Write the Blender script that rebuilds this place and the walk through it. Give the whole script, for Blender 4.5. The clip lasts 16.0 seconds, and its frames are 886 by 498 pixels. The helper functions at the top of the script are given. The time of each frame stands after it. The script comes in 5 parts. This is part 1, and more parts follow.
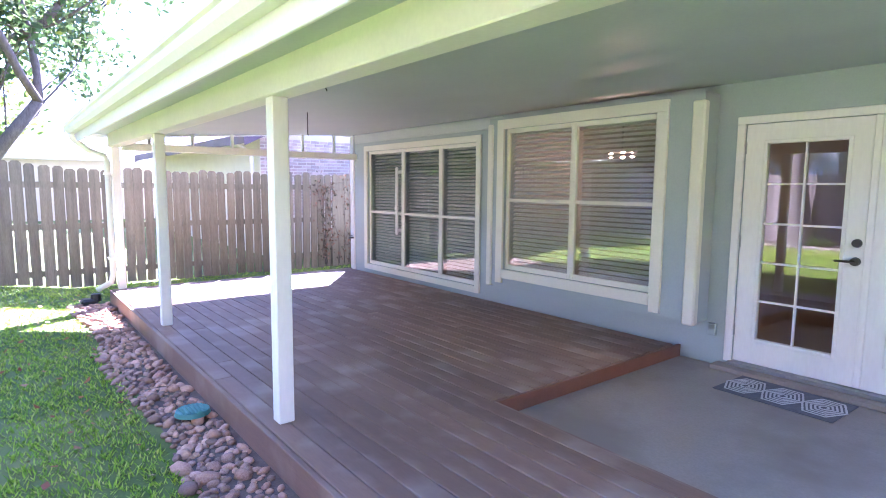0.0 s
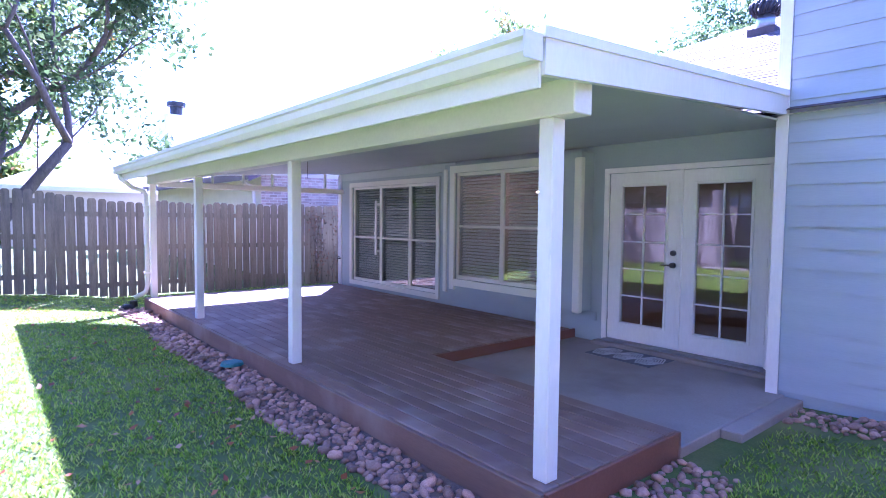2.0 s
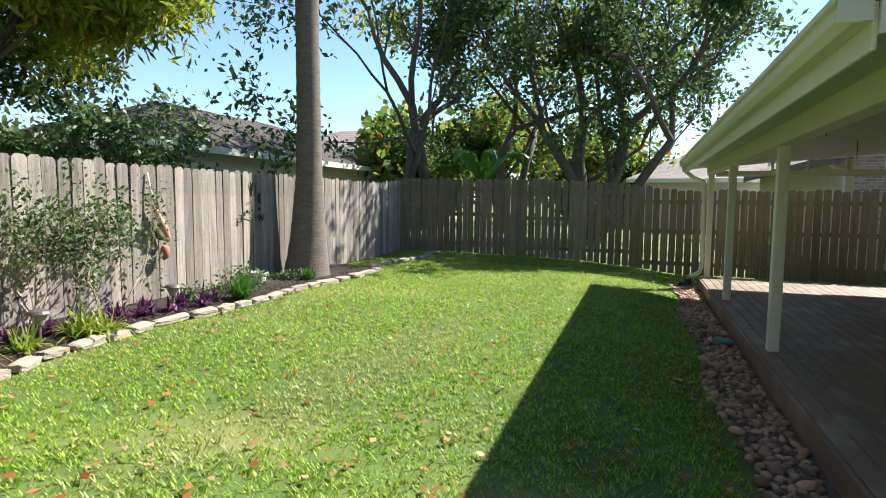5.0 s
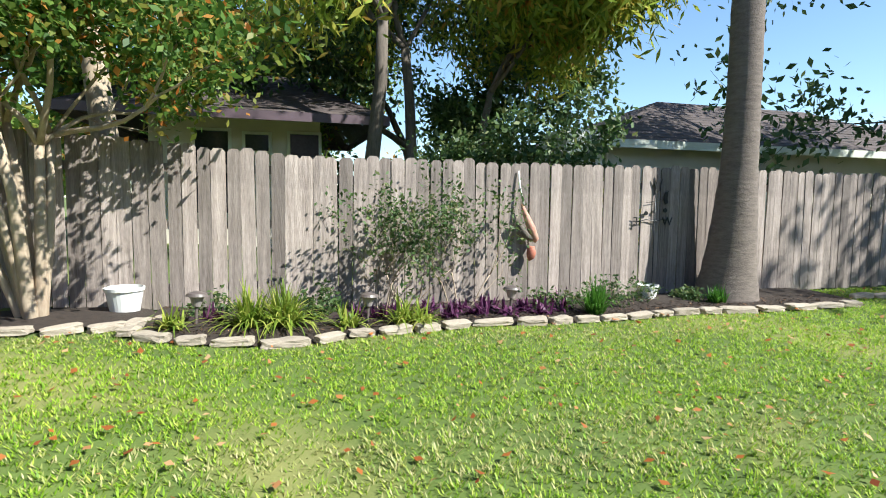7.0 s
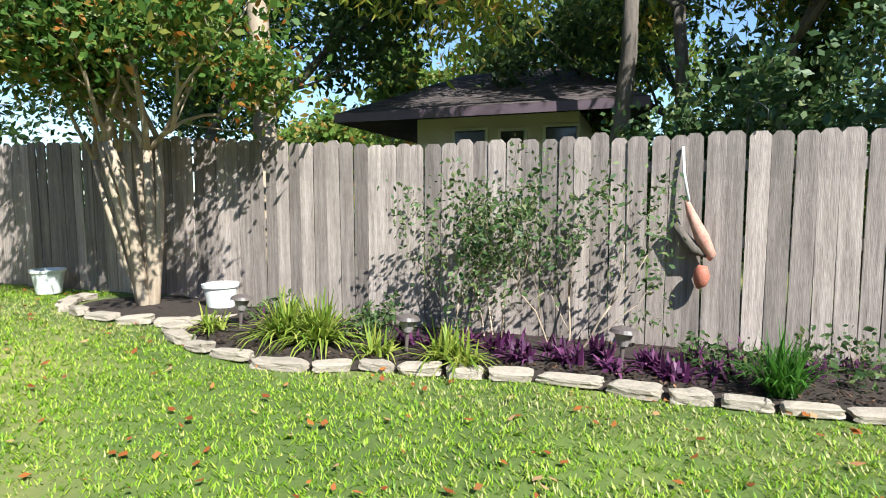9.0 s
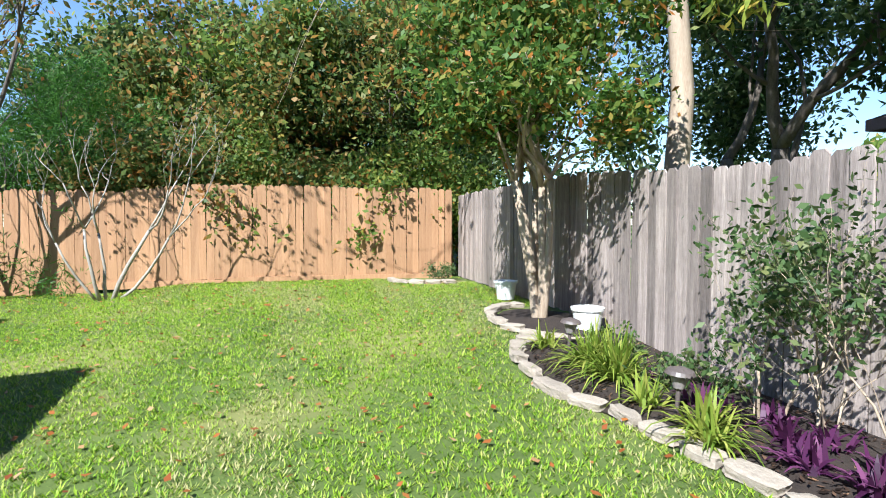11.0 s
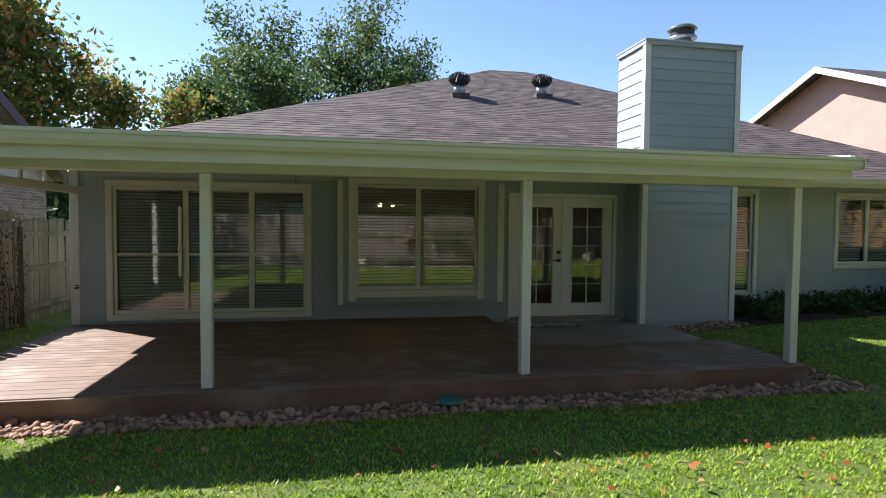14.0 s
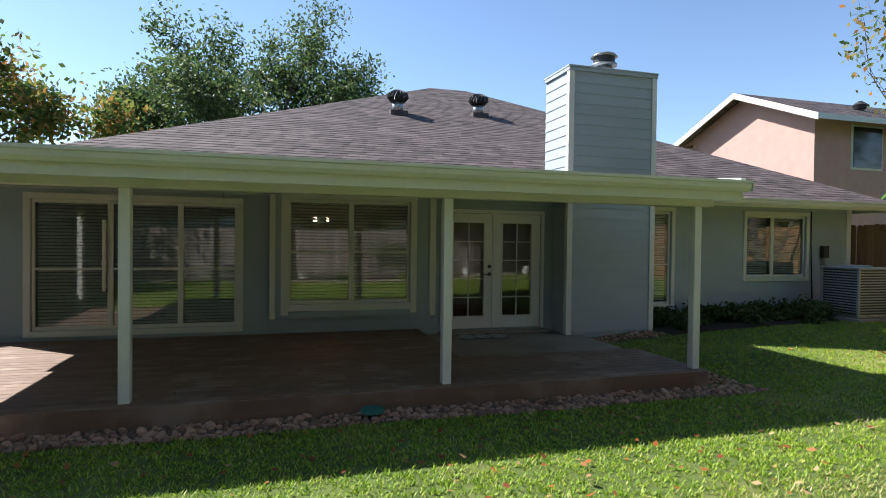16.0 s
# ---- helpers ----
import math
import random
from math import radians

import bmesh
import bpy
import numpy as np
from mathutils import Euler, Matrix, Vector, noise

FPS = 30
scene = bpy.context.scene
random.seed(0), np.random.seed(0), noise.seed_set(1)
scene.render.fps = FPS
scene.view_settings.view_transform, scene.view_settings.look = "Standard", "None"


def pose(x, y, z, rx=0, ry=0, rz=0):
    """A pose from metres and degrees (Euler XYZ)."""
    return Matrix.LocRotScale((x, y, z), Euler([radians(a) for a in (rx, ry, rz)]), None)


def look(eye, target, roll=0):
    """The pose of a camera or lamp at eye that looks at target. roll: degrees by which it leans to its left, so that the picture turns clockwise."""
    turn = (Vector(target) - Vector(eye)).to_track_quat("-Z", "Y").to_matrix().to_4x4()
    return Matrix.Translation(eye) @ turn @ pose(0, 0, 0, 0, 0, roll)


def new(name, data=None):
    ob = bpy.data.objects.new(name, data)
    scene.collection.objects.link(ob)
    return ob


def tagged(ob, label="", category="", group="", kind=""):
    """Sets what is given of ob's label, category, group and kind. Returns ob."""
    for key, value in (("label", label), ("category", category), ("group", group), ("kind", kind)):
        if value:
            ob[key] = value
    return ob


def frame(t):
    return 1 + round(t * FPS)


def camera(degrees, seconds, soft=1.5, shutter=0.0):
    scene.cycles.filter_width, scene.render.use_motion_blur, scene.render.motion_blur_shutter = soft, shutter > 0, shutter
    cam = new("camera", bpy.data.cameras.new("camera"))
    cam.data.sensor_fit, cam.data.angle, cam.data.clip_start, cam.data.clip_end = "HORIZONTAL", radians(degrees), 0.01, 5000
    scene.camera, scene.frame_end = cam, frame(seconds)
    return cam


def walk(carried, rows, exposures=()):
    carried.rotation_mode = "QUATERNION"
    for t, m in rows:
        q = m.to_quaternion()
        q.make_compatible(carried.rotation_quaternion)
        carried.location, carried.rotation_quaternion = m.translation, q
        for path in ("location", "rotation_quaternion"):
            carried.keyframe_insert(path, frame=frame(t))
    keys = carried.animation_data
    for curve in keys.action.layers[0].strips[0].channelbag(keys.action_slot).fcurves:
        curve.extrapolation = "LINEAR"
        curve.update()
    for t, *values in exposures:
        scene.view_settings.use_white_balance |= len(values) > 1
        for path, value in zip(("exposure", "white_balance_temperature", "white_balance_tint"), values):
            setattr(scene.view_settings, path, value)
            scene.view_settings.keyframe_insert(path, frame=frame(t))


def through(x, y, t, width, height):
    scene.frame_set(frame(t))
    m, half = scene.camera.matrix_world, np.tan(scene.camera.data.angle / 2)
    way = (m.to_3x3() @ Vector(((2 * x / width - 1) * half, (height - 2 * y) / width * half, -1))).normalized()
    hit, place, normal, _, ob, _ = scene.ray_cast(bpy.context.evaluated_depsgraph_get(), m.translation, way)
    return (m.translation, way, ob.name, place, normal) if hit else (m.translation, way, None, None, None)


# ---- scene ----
cam = camera(76.7, 16.0, soft=1.0)
PATH = [
    (0, (0.018, -1.332, 1.659), (-1.537, -0.092, 1.442), 0.5),
    (0.5, (0.479, -1.684, 1.701), (-1.063, -0.419, 1.544), 0.5),
    (1, (0.979, -1.899, 1.683), (-0.557, -0.623, 1.572), 0.6),
    (1.5, (1.434, -2.187, 1.651), (-0.099, -0.907, 1.543), 0.5),
    (2, (1.904, -2.392, 1.641), (0.370, -1.113, 1.532), 0.6),
    (2.5, (2.285, -2.557, 1.632), (0.688, -1.359, 1.513), 0.6),
    (3, (2.646, -2.663, 1.625), (0.888, -1.720, 1.479), 0.9),
    (3.5, (3.030, -2.458, 1.643), (1.116, -1.898, 1.484), 0.7),
    (4, (3.065, -2.044, 1.618), (1.082, -1.840, 1.452), 0.5),
    (4.5, (2.989, -1.663, 1.652), (1.007, -1.866, 1.480), 0.4),
    (5, (2.892, -1.269, 1.629), (1.011, -1.927, 1.459), 0.5),
    (5.2, (2.777, -1.152, 1.603), (0.960, -1.970, 1.432), 0.5),
    (7.3, (0.020, -0.678, 1.581), (-0.377, -2.629, 1.393), 0.7),
    (7.5, (-0.193, -0.814, 1.575), (-0.494, -2.781, 1.379), 0.7),
    (8, (-0.800, -1.194, 1.568), (-0.827, -3.185, 1.378), 0.6),
    (8.2, (-1.093, -1.349, 1.567), (-1.005, -3.338, 1.380), 0.6),
    (10.3, (-3.340, -3.658, 1.521), (-1.808, -4.934, 1.363), -0.7),
    (10.5, (-3.407, -3.748, 1.568), (-1.779, -4.899, 1.415), -0.4),
    (11, (-3.665, -3.825, 1.587), (-1.727, -4.308, 1.501), -0.0),
    (11.5, (-4.050, -4.072, 1.556), (-2.065, -3.831, 1.499), 0.1),
    (12, (-4.452, -4.402, 1.677), (-2.622, -3.599, 1.605), 0.1),
    (12.5, (-4.821, -4.704, 1.720), (-3.220, -3.507, 1.639), 0.3),
    (13, (-4.908, -5.016, 1.712), (-3.769, -3.375, 1.635), 0.4),
    (13.5, (-5.098, -5.266, 1.691), (-4.363, -3.408, 1.611), 0.6),
    (14, (-5.148, -5.462, 1.720), (-4.770, -3.500, 1.636), 0.5),
    (14.5, (-5.174, -5.566, 1.730), (-5.190, -3.568, 1.640), 0.7),
    (15, (-5.202, -5.628, 1.712), (-5.520, -3.655, 1.621), 0.7),
    (15.5, (-5.132, -5.682, 1.732), (-5.426, -3.704, 1.667), 0.6),
    (16, (-4.941, -5.737, 1.736), (-4.385, -3.816, 1.704), 0.7),
]
walk(cam, [(t, look(eye, target, roll)) for t, eye, target, roll in PATH],
     exposures=[(0, 4.2, 5150, 44), (0.5, 4.3, 4800, 48), (1.0, 4.1, 4650, 52), (1.5, 3.7, 4550, 56), (2.0, 3.3, 4600, 58), (2.5, 2.9, 4700, 54), (3.0, 2.4, 5000, 32), (3.5, 1.7, 5650, 15), (5.0, 1.33, 6250, 4), (7.5, 1.18, 5950, 4), (8.2, 1.18, 5950, 4), (10.5, 1.22, 5550, 8), (11.5, 1.22, 5650, 9), (12.5, 1.1, 5800, 12), (14.5, 1.2, 6250, 13), (16, 1.1, 6150, 11)])

# ---- light ----
SUN_FROM = Vector((-0.80, 0.65, 1.0)).normalized()
elev, azim = math.asin(SUN_FROM.z), math.atan2(SUN_FROM.x, SUN_FROM.y)
world = bpy.data.worlds.new("sky")
scene.world = world
world.use_nodes = True
wn = world.node_tree.nodes
sky = wn.new("ShaderNodeTexSky")
sky.sky_type, sky.sun_disc = "NISHITA", False
sky.sun_elevation, sky.sun_rotation = elev, azim
sky.air_density, sky.dust_density, sky.ozone_density, sky.altitude = 1.0, 0.2, 1.6, 600
wn["Background"].inputs["Strength"].default_value = 0.095
world.node_tree.links.new(sky.outputs[0], wn["Background"].inputs["Color"])
sun = new("sun", bpy.data.lights.new("sun", "SUN"))
sun.data.energy, sun.data.angle, sun.data.color = 5.0, radians(0.55), (1.0, 0.94, 0.84)
sun.matrix_basis = look((-20, 16, 25), Vector((-20, 16, 25)) - SUN_FROM)


# ---- materials ----
def material(name, c1, c2, scale=6.0, rough=0.7, bump=0.2, detail=40.0, stretch=(1, 1, 1), metal=0.0, vary=0.0, islands=False, c3=None, c3_scale=1.2, spec=0.5, obj=False):
    """Two-tone noise at a large scale, fine grain at a small one, bump, and per-piece variation."""
    m = bpy.data.materials.new(name)
    m.use_nodes = True
    n, l = m.node_tree.nodes, m.node_tree.links
    bs = n["Principled BSDF"]
    bs.inputs["Roughness"].default_value, bs.inputs["Metallic"].default_value = rough, metal
    bs.inputs["Specular IOR Level"].default_value = spec
    co = n.new("ShaderNodeTexCoord")
    mp = n.new("ShaderNodeMapping")
    mp.inputs["Scale"].default_value = stretch
    l.new(co.outputs["Object" if not obj else "Generated"], mp.inputs["Vector"])
    vec = mp.outputs[0]
    info = None
    if vary or islands:
        if islands:
            geo = n.new("ShaderNodeNewGeometry")
            info = geo.outputs["Random Per Island"]
        else:
            oi = n.new("ShaderNodeObjectInfo")
            info = oi.outputs["Random"]
        sc = n.new("ShaderNodeVectorMath")
        sc.operation = "ADD"
        mul = n.new("ShaderNodeMath")
        mul.operation = "MULTIPLY"
        mul.inputs[1].default_value = 37.0
        l.new(info, mul.inputs[0])
        l.new(vec, sc.inputs[0])
        l.new(mul.outputs[0], sc.inputs[1])
        vec = sc.outputs[0]
    big = n.new("ShaderNodeTexNoise")
    big.inputs["Scale"].default_value, big.inputs["Detail"].default_value = scale, 6.0
    l.new(vec, big.inputs["Vector"])
    fine = n.new("ShaderNodeTexNoise")
    fine.inputs["Scale"].default_value, fine.inputs["Detail"].default_value = detail, 4.0
    l.new(vec, fine.inputs["Vector"])
    ramp = n.new("ShaderNodeValToRGB")
    ramp.color_ramp.elements[0].position, ramp.color_ramp.elements[1].position = 0.32, 0.68
    ramp.color_ramp.elements[0].color, ramp.color_ramp.elements[1].color = (*c1, 1), (*c2, 1)
    mixf = n.new("ShaderNodeMath")
    mixf.operation = "MULTIPLY_ADD"
    mixf.inputs[1].default_value = 0.45
    l.new(fine.outputs["Fac"], mixf.inputs[0])
    half = n.new("ShaderNodeMath")
    half.operation = "MULTIPLY"
    half.inputs[1].default_value = 0.55
    l.new(big.outputs["Fac"], half.inputs[0])
    l.new(half.outputs[0], mixf.inputs[2])
    l.new(mixf.outputs[0], ramp.inputs["Fac"])
    col = ramp.outputs["Color"]
    if c3:
        st = n.new("ShaderNodeTexNoise")
        st.inputs["Scale"].default_value, st.inputs["Detail"].default_value = c3_scale, 5.0
        l.new(co.outputs["Object"], st.inputs["Vector"])
        rs = n.new("ShaderNodeValToRGB")
        rs.color_ramp.elements[0].position, rs.color_ramp.elements[1].position = 0.5, 0.66
        l.new(st.outputs["Fac"], rs.inputs["Fac"])
        mx = n.new("ShaderNodeMixRGB")
        l.new(rs.outputs["Color"], mx.inputs["Fac"])
        l.new(col, mx.inputs["Color1"])
        mx.inputs["Color2"].default_value = (*c3, 1)
        col = mx.outputs["Color"]
    if info is not None and vary:
        hv = n.new("ShaderNodeHueSaturation")
        mr = n.new("ShaderNodeMapRange")
        mr.inputs["To Min"].default_value, mr.inputs["To Max"].default_value = 1 - vary, 1 + vary
        l.new(info, mr.inputs["Value"])
        l.new(mr.outputs[0], hv.inputs["Value"])
        l.new(col, hv.inputs["Color"])
        col = hv.outputs["Color"]
    l.new(col, bs.inputs["Base Color"])
    if bump:
        bp = n.new("ShaderNodeBump")
        bp.inputs["Strength"].default_value, bp.inputs["Distance"].default_value = bump, 0.01
        l.new(mixf.outputs[0], bp.inputs["Height"])
        l.new(bp.outputs[0], bs.inputs["Normal"])
    return m


def leaf_material(name, colours, through=0.35):
    """Leaves: each leaf takes one of several colours and lets some light through."""
    m = bpy.data.materials.new(name)
    m.use_nodes = True
    n, l = m.node_tree.nodes, m.node_tree.links
    bs = n["Principled BSDF"]
    bs.inputs["Roughness"].default_value = 0.5
    bs.inputs["Specular IOR Level"].default_value = 0.35
    geo = n.new("ShaderNodeNewGeometry")
    ramp = n.new("ShaderNodeValToRGB")
    ramp.color_ramp.interpolation = "LINEAR"
    els = ramp.color_ramp.elements
    while len(els) < len(colours):
        els.new(0.5)
    for i, (p, c) in enumerate(colours):
        els[i].position, els[i].color = p, (*c, 1)
    l.new(geo.outputs["Random Per Island"], ramp.inputs["Fac"])
    l.new(ramp.outputs["Color"], bs.inputs["Base Color"])
    tr = n.new("ShaderNodeBsdfTranslucent")
    l.new(ramp.outputs["Color"], tr.inputs["Color"])
    mix = n.new("ShaderNodeMixShader")
    mix.inputs["Fac"].default_value = through
    l.new(bs.outputs[0], mix.inputs[1])
    l.new(tr.outputs[0], mix.inputs[2])
    l.new(mix.outputs[0], n["Material Output"].inputs["Surface"])
    return m


def glass_material(name):
    m = bpy.data.materials.new(name)
    m.use_nodes = True
    n, l = m.node_tree.nodes, m.node_tree.links
    tr, gl = n.new("ShaderNodeBsdfTransparent"), n.new("ShaderNodeBsdfGlossy")
    tr.inputs["Color"].default_value = (0.86, 0.9, 0.88, 1)
    gl.inputs["Roughness"].default_value = 0.01
    lw = n.new("ShaderNodeLayerWeight")
    pw = n.new("ShaderNodeMath")
    pw.operation = "POWER"
    pw.inputs[1].default_value = 3.5
    l.new(lw.outputs["Facing"], pw.inputs[0])
    fr = n.new("ShaderNodeMath")
    fr.operation = "MULTIPLY_ADD"
    fr.inputs[1].default_value, fr.inputs[2].default_value = 0.6, 0.09
    l.new(pw.outputs[0], fr.inputs[0])
    mix = n.new("ShaderNodeMixShader")
    l.new(fr.outputs[0], mix.inputs["Fac"])
    l.new(tr.outputs[0], mix.inputs[1])
    l.new(gl.outputs[0], mix.inputs[2])
    l.new(mix.outputs[0], n["Material Output"].inputs["Surface"])
    return m


def glow_material(name, colour, strength):
    m = bpy.data.materials.new(name)
    m.use_nodes = True
    bs = m.node_tree.nodes["Principled BSDF"]
    bs.inputs["Emission Color"].default_value, bs.inputs["Emission Strength"].default_value = (*colour, 1), strength
    return m


M_GRASS = material("lawn_soil", (0.05, 0.08, 0.013), (0.115, 0.16, 0.028), 1.6, 0.95, 0.5, 60, c3=(0.2, 0.2, 0.06), c3_scale=0.55)
M_SOIL = material("mulch", (0.016, 0.011, 0.008), (0.045, 0.03, 0.022), 20, 0.95, 1.0, 90)
M_DECK = material("deck_paint", (0.165, 0.098, 0.068), (0.235, 0.145, 0.1), 2.5, 0.6, 0.15, 60, stretch=(0.3, 4, 4), vary=0.14, spec=0.65, c3=(0.3, 0.22, 0.17), c3_scale=1.6)
M_DECKEND = material("deck_red_paint", (0.17, 0.075, 0.045), (0.22, 0.1, 0.06), 4, 0.5, 0.15, 60)
M_SLAB = material("patio_concrete", (0.28, 0.24, 0.2), (0.37, 0.32, 0.27), 1.4, 0.75, 0.15, 70, c3=(0.24, 0.2, 0.165), c3_scale=1.1)
M_WHITE = material("white_paint", (0.72, 0.72, 0.69), (0.8, 0.8, 0.77), 3, 0.5, 0.08, 45, stretch=(1, 1, 0.3))
M_TRIM = material("cream_trim_paint", (0.64, 0.66, 0.58), (0.72, 0.73, 0.65), 2.5, 0.5, 0.08, 45)
M_WALL = material("blue_grey_wall", (0.33, 0.4, 0.42), (0.38, 0.45, 0.47), 2.0, 0.65, 0.12, 80)
M_SIDING = material("blue_grey_siding", (0.34, 0.4, 0.44), (0.4, 0.46, 0.5), 3, 0.6, 0.12, 50, stretch=(0.3, 0.3, 3), vary=0.04)
M_CEIL = material("porch_ceiling_paint", (0.4, 0.46, 0.46), (0.46, 0.52, 0.52), 1.5, 0.5, 0.05, 40)
M_SHINGLE = material("roof_shingle", (0.05, 0.038, 0.04), (0.115, 0.09, 0.088), 3, 0.9, 0.5, 120, islands=True, vary=0.42)
M_SHINGLE_L = material("pale_roof_shingle", (0.2, 0.16, 0.15), (0.33, 0.27, 0.25), 3, 0.9, 0.5, 120, islands=True, vary=0.15)
M_SHINGLE_D = material("dark_roof_shingle", (0.045, 0.035, 0.035), (0.1, 0.075, 0.07), 2, 0.9, 0.5, 120, islands=True, vary=0.25)
M_FENCE_G = material("weathered_grey_wood", (0.15, 0.118, 0.102), (0.43, 0.36, 0.32), 2.6, 0.85, 0.8, 22, stretch=(11, 11, 0.6), vary=0.38, c3=(0.15, 0.125, 0.112), c3_scale=1.5)
M_FENCE_L = material("mossy_grey_wood", (0.13, 0.105, 0.07), (0.26, 0.215, 0.15), 2.2, 0.85, 0.5, 22, stretch=(9, 9, 0.7), vary=0.18, c3=(0.1, 0.1, 0.055), c3_scale=1.4)
M_FENCE_O = material("new_cedar_wood", (0.31, 0.16, 0.075), (0.46, 0.265, 0.14), 2.2, 0.75, 0.3, 22, stretch=(9, 9, 0.6), vary=0.15)
M_BARK = material("bark", (0.075, 0.06, 0.05), (0.17, 0.14, 0.115), 5, 0.95, 1.0, 30, stretch=(4, 4, 0.8))
M_BARK_P = material("pale_smooth_bark", (0.3, 0.22, 0.15), (0.47, 0.38, 0.28), 4, 0.8, 0.4, 25, stretch=(3, 3, 0.6))
M_BARK_W = material("whitish_bark", (0.26, 0.23, 0.19), (0.42, 0.38, 0.33), 5, 0.85, 0.4, 25)
M_PALM = material("palm_bark", (0.1, 0.08, 0.068), (0.21, 0.172, 0.148), 4, 0.95, 1.0, 26, stretch=(2, 2, 7))
M_STONE = material("edging_limestone", (0.27, 0.22, 0.17), (0.46, 0.395, 0.32), 5, 0.9, 0.7, 40, vary=0.12)
M_ROCK = material("river_rock", (0.27, 0.135, 0.085), (0.47, 0.3, 0.215), 6, 0.75, 0.4, 60, vary=0.5)
M_GLASS = glass_material("window_glass")
M_BLIND = material("blind_vinyl", (0.7, 0.69, 0.66), (0.76, 0.75, 0.72), 3, 0.5, 0.02, 30)
M_BLACK = material("black_metal", (0.012, 0.012, 0.012), (0.025, 0.025, 0.025), 8, 0.4, 0.05, 60)
M_GREYMETAL = material("grey_metal", (0.3, 0.31, 0.31), (0.42, 0.43, 0.43), 8, 0.35, 0.05, 60, metal=0.8)
M_DARKMETAL = material("dark_vent_metal", (0.03, 0.03, 0.032), (0.06, 0.06, 0.06), 8, 0.5, 0.1, 60, metal=0.3)
M_ROOM = material("room_wall", (0.36, 0.33, 0.29), (0.42, 0.39, 0.34), 2, 0.8, 0.02, 30)
M_PINK = material("pink_stucco", (0.5, 0.3, 0.26), (0.58, 0.36, 0.31), 3, 0.85, 0.3, 60)
M_CREAM = material("cream_stucco", (0.55, 0.5, 0.42), (0.64, 0.59, 0.5), 3, 0.85, 0.3, 60)
M_BRICK = material("pale_brick", (0.34, 0.25, 0.21), (0.5, 0.4, 0.35), 9, 0.9, 0.4, 60, islands=True, vary=0.25)
M_DKWIN = material("dark_window", (0.02, 0.024, 0.028), (0.04, 0.045, 0.05), 2, 0.08, 0.0, 20)
M_PURPLE_FASCIA = material("plum_fascia", (0.09, 0.06, 0.075), (0.13, 0.09, 0.11), 3, 0.6, 0.1, 40)
L_OAK = leaf_material("oak_leaves", [(0.0, (0.04, 0.08, 0.025)), (0.6, (0.085, 0.14, 0.045)), (1.0, (0.18, 0.22, 0.08))], 0.5)
L_LIGHT = leaf_material("light_leaves", [(0.0, (0.08, 0.15, 0.025)), (0.6, (0.18, 0.27, 0.05)), (0.88, (0.34, 0.35, 0.07)), (1.0, (0.5, 0.22, 0.05))], 0.55)
L_AUTUMN = leaf_material("autumn_leaves", [(0.0, (0.07, 0.135, 0.03)), (0.5, (0.155, 0.215, 0.048)), (0.8, (0.33, 0.26, 0.07)), (1.0, (0.45, 0.18, 0.045))], 0.5)
L_CYPRESS = leaf_material("cypress_needles", [(0.0, (0.14, 0.22, 0.03)), (0.6, (0.36, 0.42, 0.06)), (0.9, (0.55, 0.45, 0.08)), (1.0, (0.52, 0.24, 0.06))], 0.5)
L_ROSE = leaf_material("rose_leaves", [(0.0, (0.04, 0.085, 0.025)), (0.7, (0.1, 0.16, 0.05)), (1.0, (0.2, 0.22, 0.08))], 0.35)
L_YELLOW = leaf_material("yellow_blades", [(0.0, (0.12, 0.2, 0.02)), (0.6, (0.28, 0.36, 0.05)), (1.0, (0.45, 0.45, 0.1))], 0.4)
L_GREEN = leaf_material("green_blades", [(0.0, (0.04, 0.12, 0.015)), (1.0, (0.1, 0.24, 0.03))], 0.4)
L_PURPLE = leaf_material("purple_leaves", [(0.0, (0.035, 0.008, 0.03)), (0.7, (0.095, 0.02, 0.08)), (1.0, (0.22, 0.075, 0.17))], 0.3)
L_GRASS = leaf_material("grass_blades", [(0.0, (0.1, 0.2, 0.01)), (0.4, (0.23, 0.4, 0.02)), (0.8, (0.42, 0.56, 0.05)), (1.0, (0.56, 0.56, 0.14))], 0.45)
L_STRAW = leaf_material("straw_blades", [(0.0, (0.2, 0.27, 0.05)), (0.4, (0.38, 0.4, 0.13)), (1.0, (0.6, 0.52, 0.28))], 0.4)
L_IVY = leaf_material("ivy_leaves", [(0.0, (0.05, 0.06, 0.025)), (0.6, (0.14, 0.08, 0.045)), (1.0, (0.26, 0.12, 0.07))], 0.3)
L_CRAPE = leaf_material("crape_leaves", [(0.0, (0.05, 0.12, 0.02)), (0.6, (0.13, 0.23, 0.04)), (0.88, (0.28, 0.27, 0.05)), (1.0, (0.52, 0.17, 0.035))], 0.5)
L_FALLEN = leaf_material("fallen_leaf_brown", [(0.0, (0.2, 0.05, 0.015)), (0.6, (0.38, 0.13, 0.03)), (1.0, (0.5, 0.33, 0.18))], 0.2)


# ---- building helpers ----
def mesh_of(name, verts, faces, mat=None, smooth=False):
    me = bpy.data.meshes.new(name)
    me.from_pydata(verts, [], faces)
    me.update()
    if smooth:
        me.polygons.foreach_set("use_smooth", [True] * len(me.polygons))
    if mat:
        me.materials.append(mat)
    return me


def thing(name, m=None, label="", category="", group="", kind=""):
    ob = new(name)
    ob.empty_display_size = 0.1
    if m is not None:
        ob.matrix_basis = m
    return tagged(ob, label, category, group, kind)


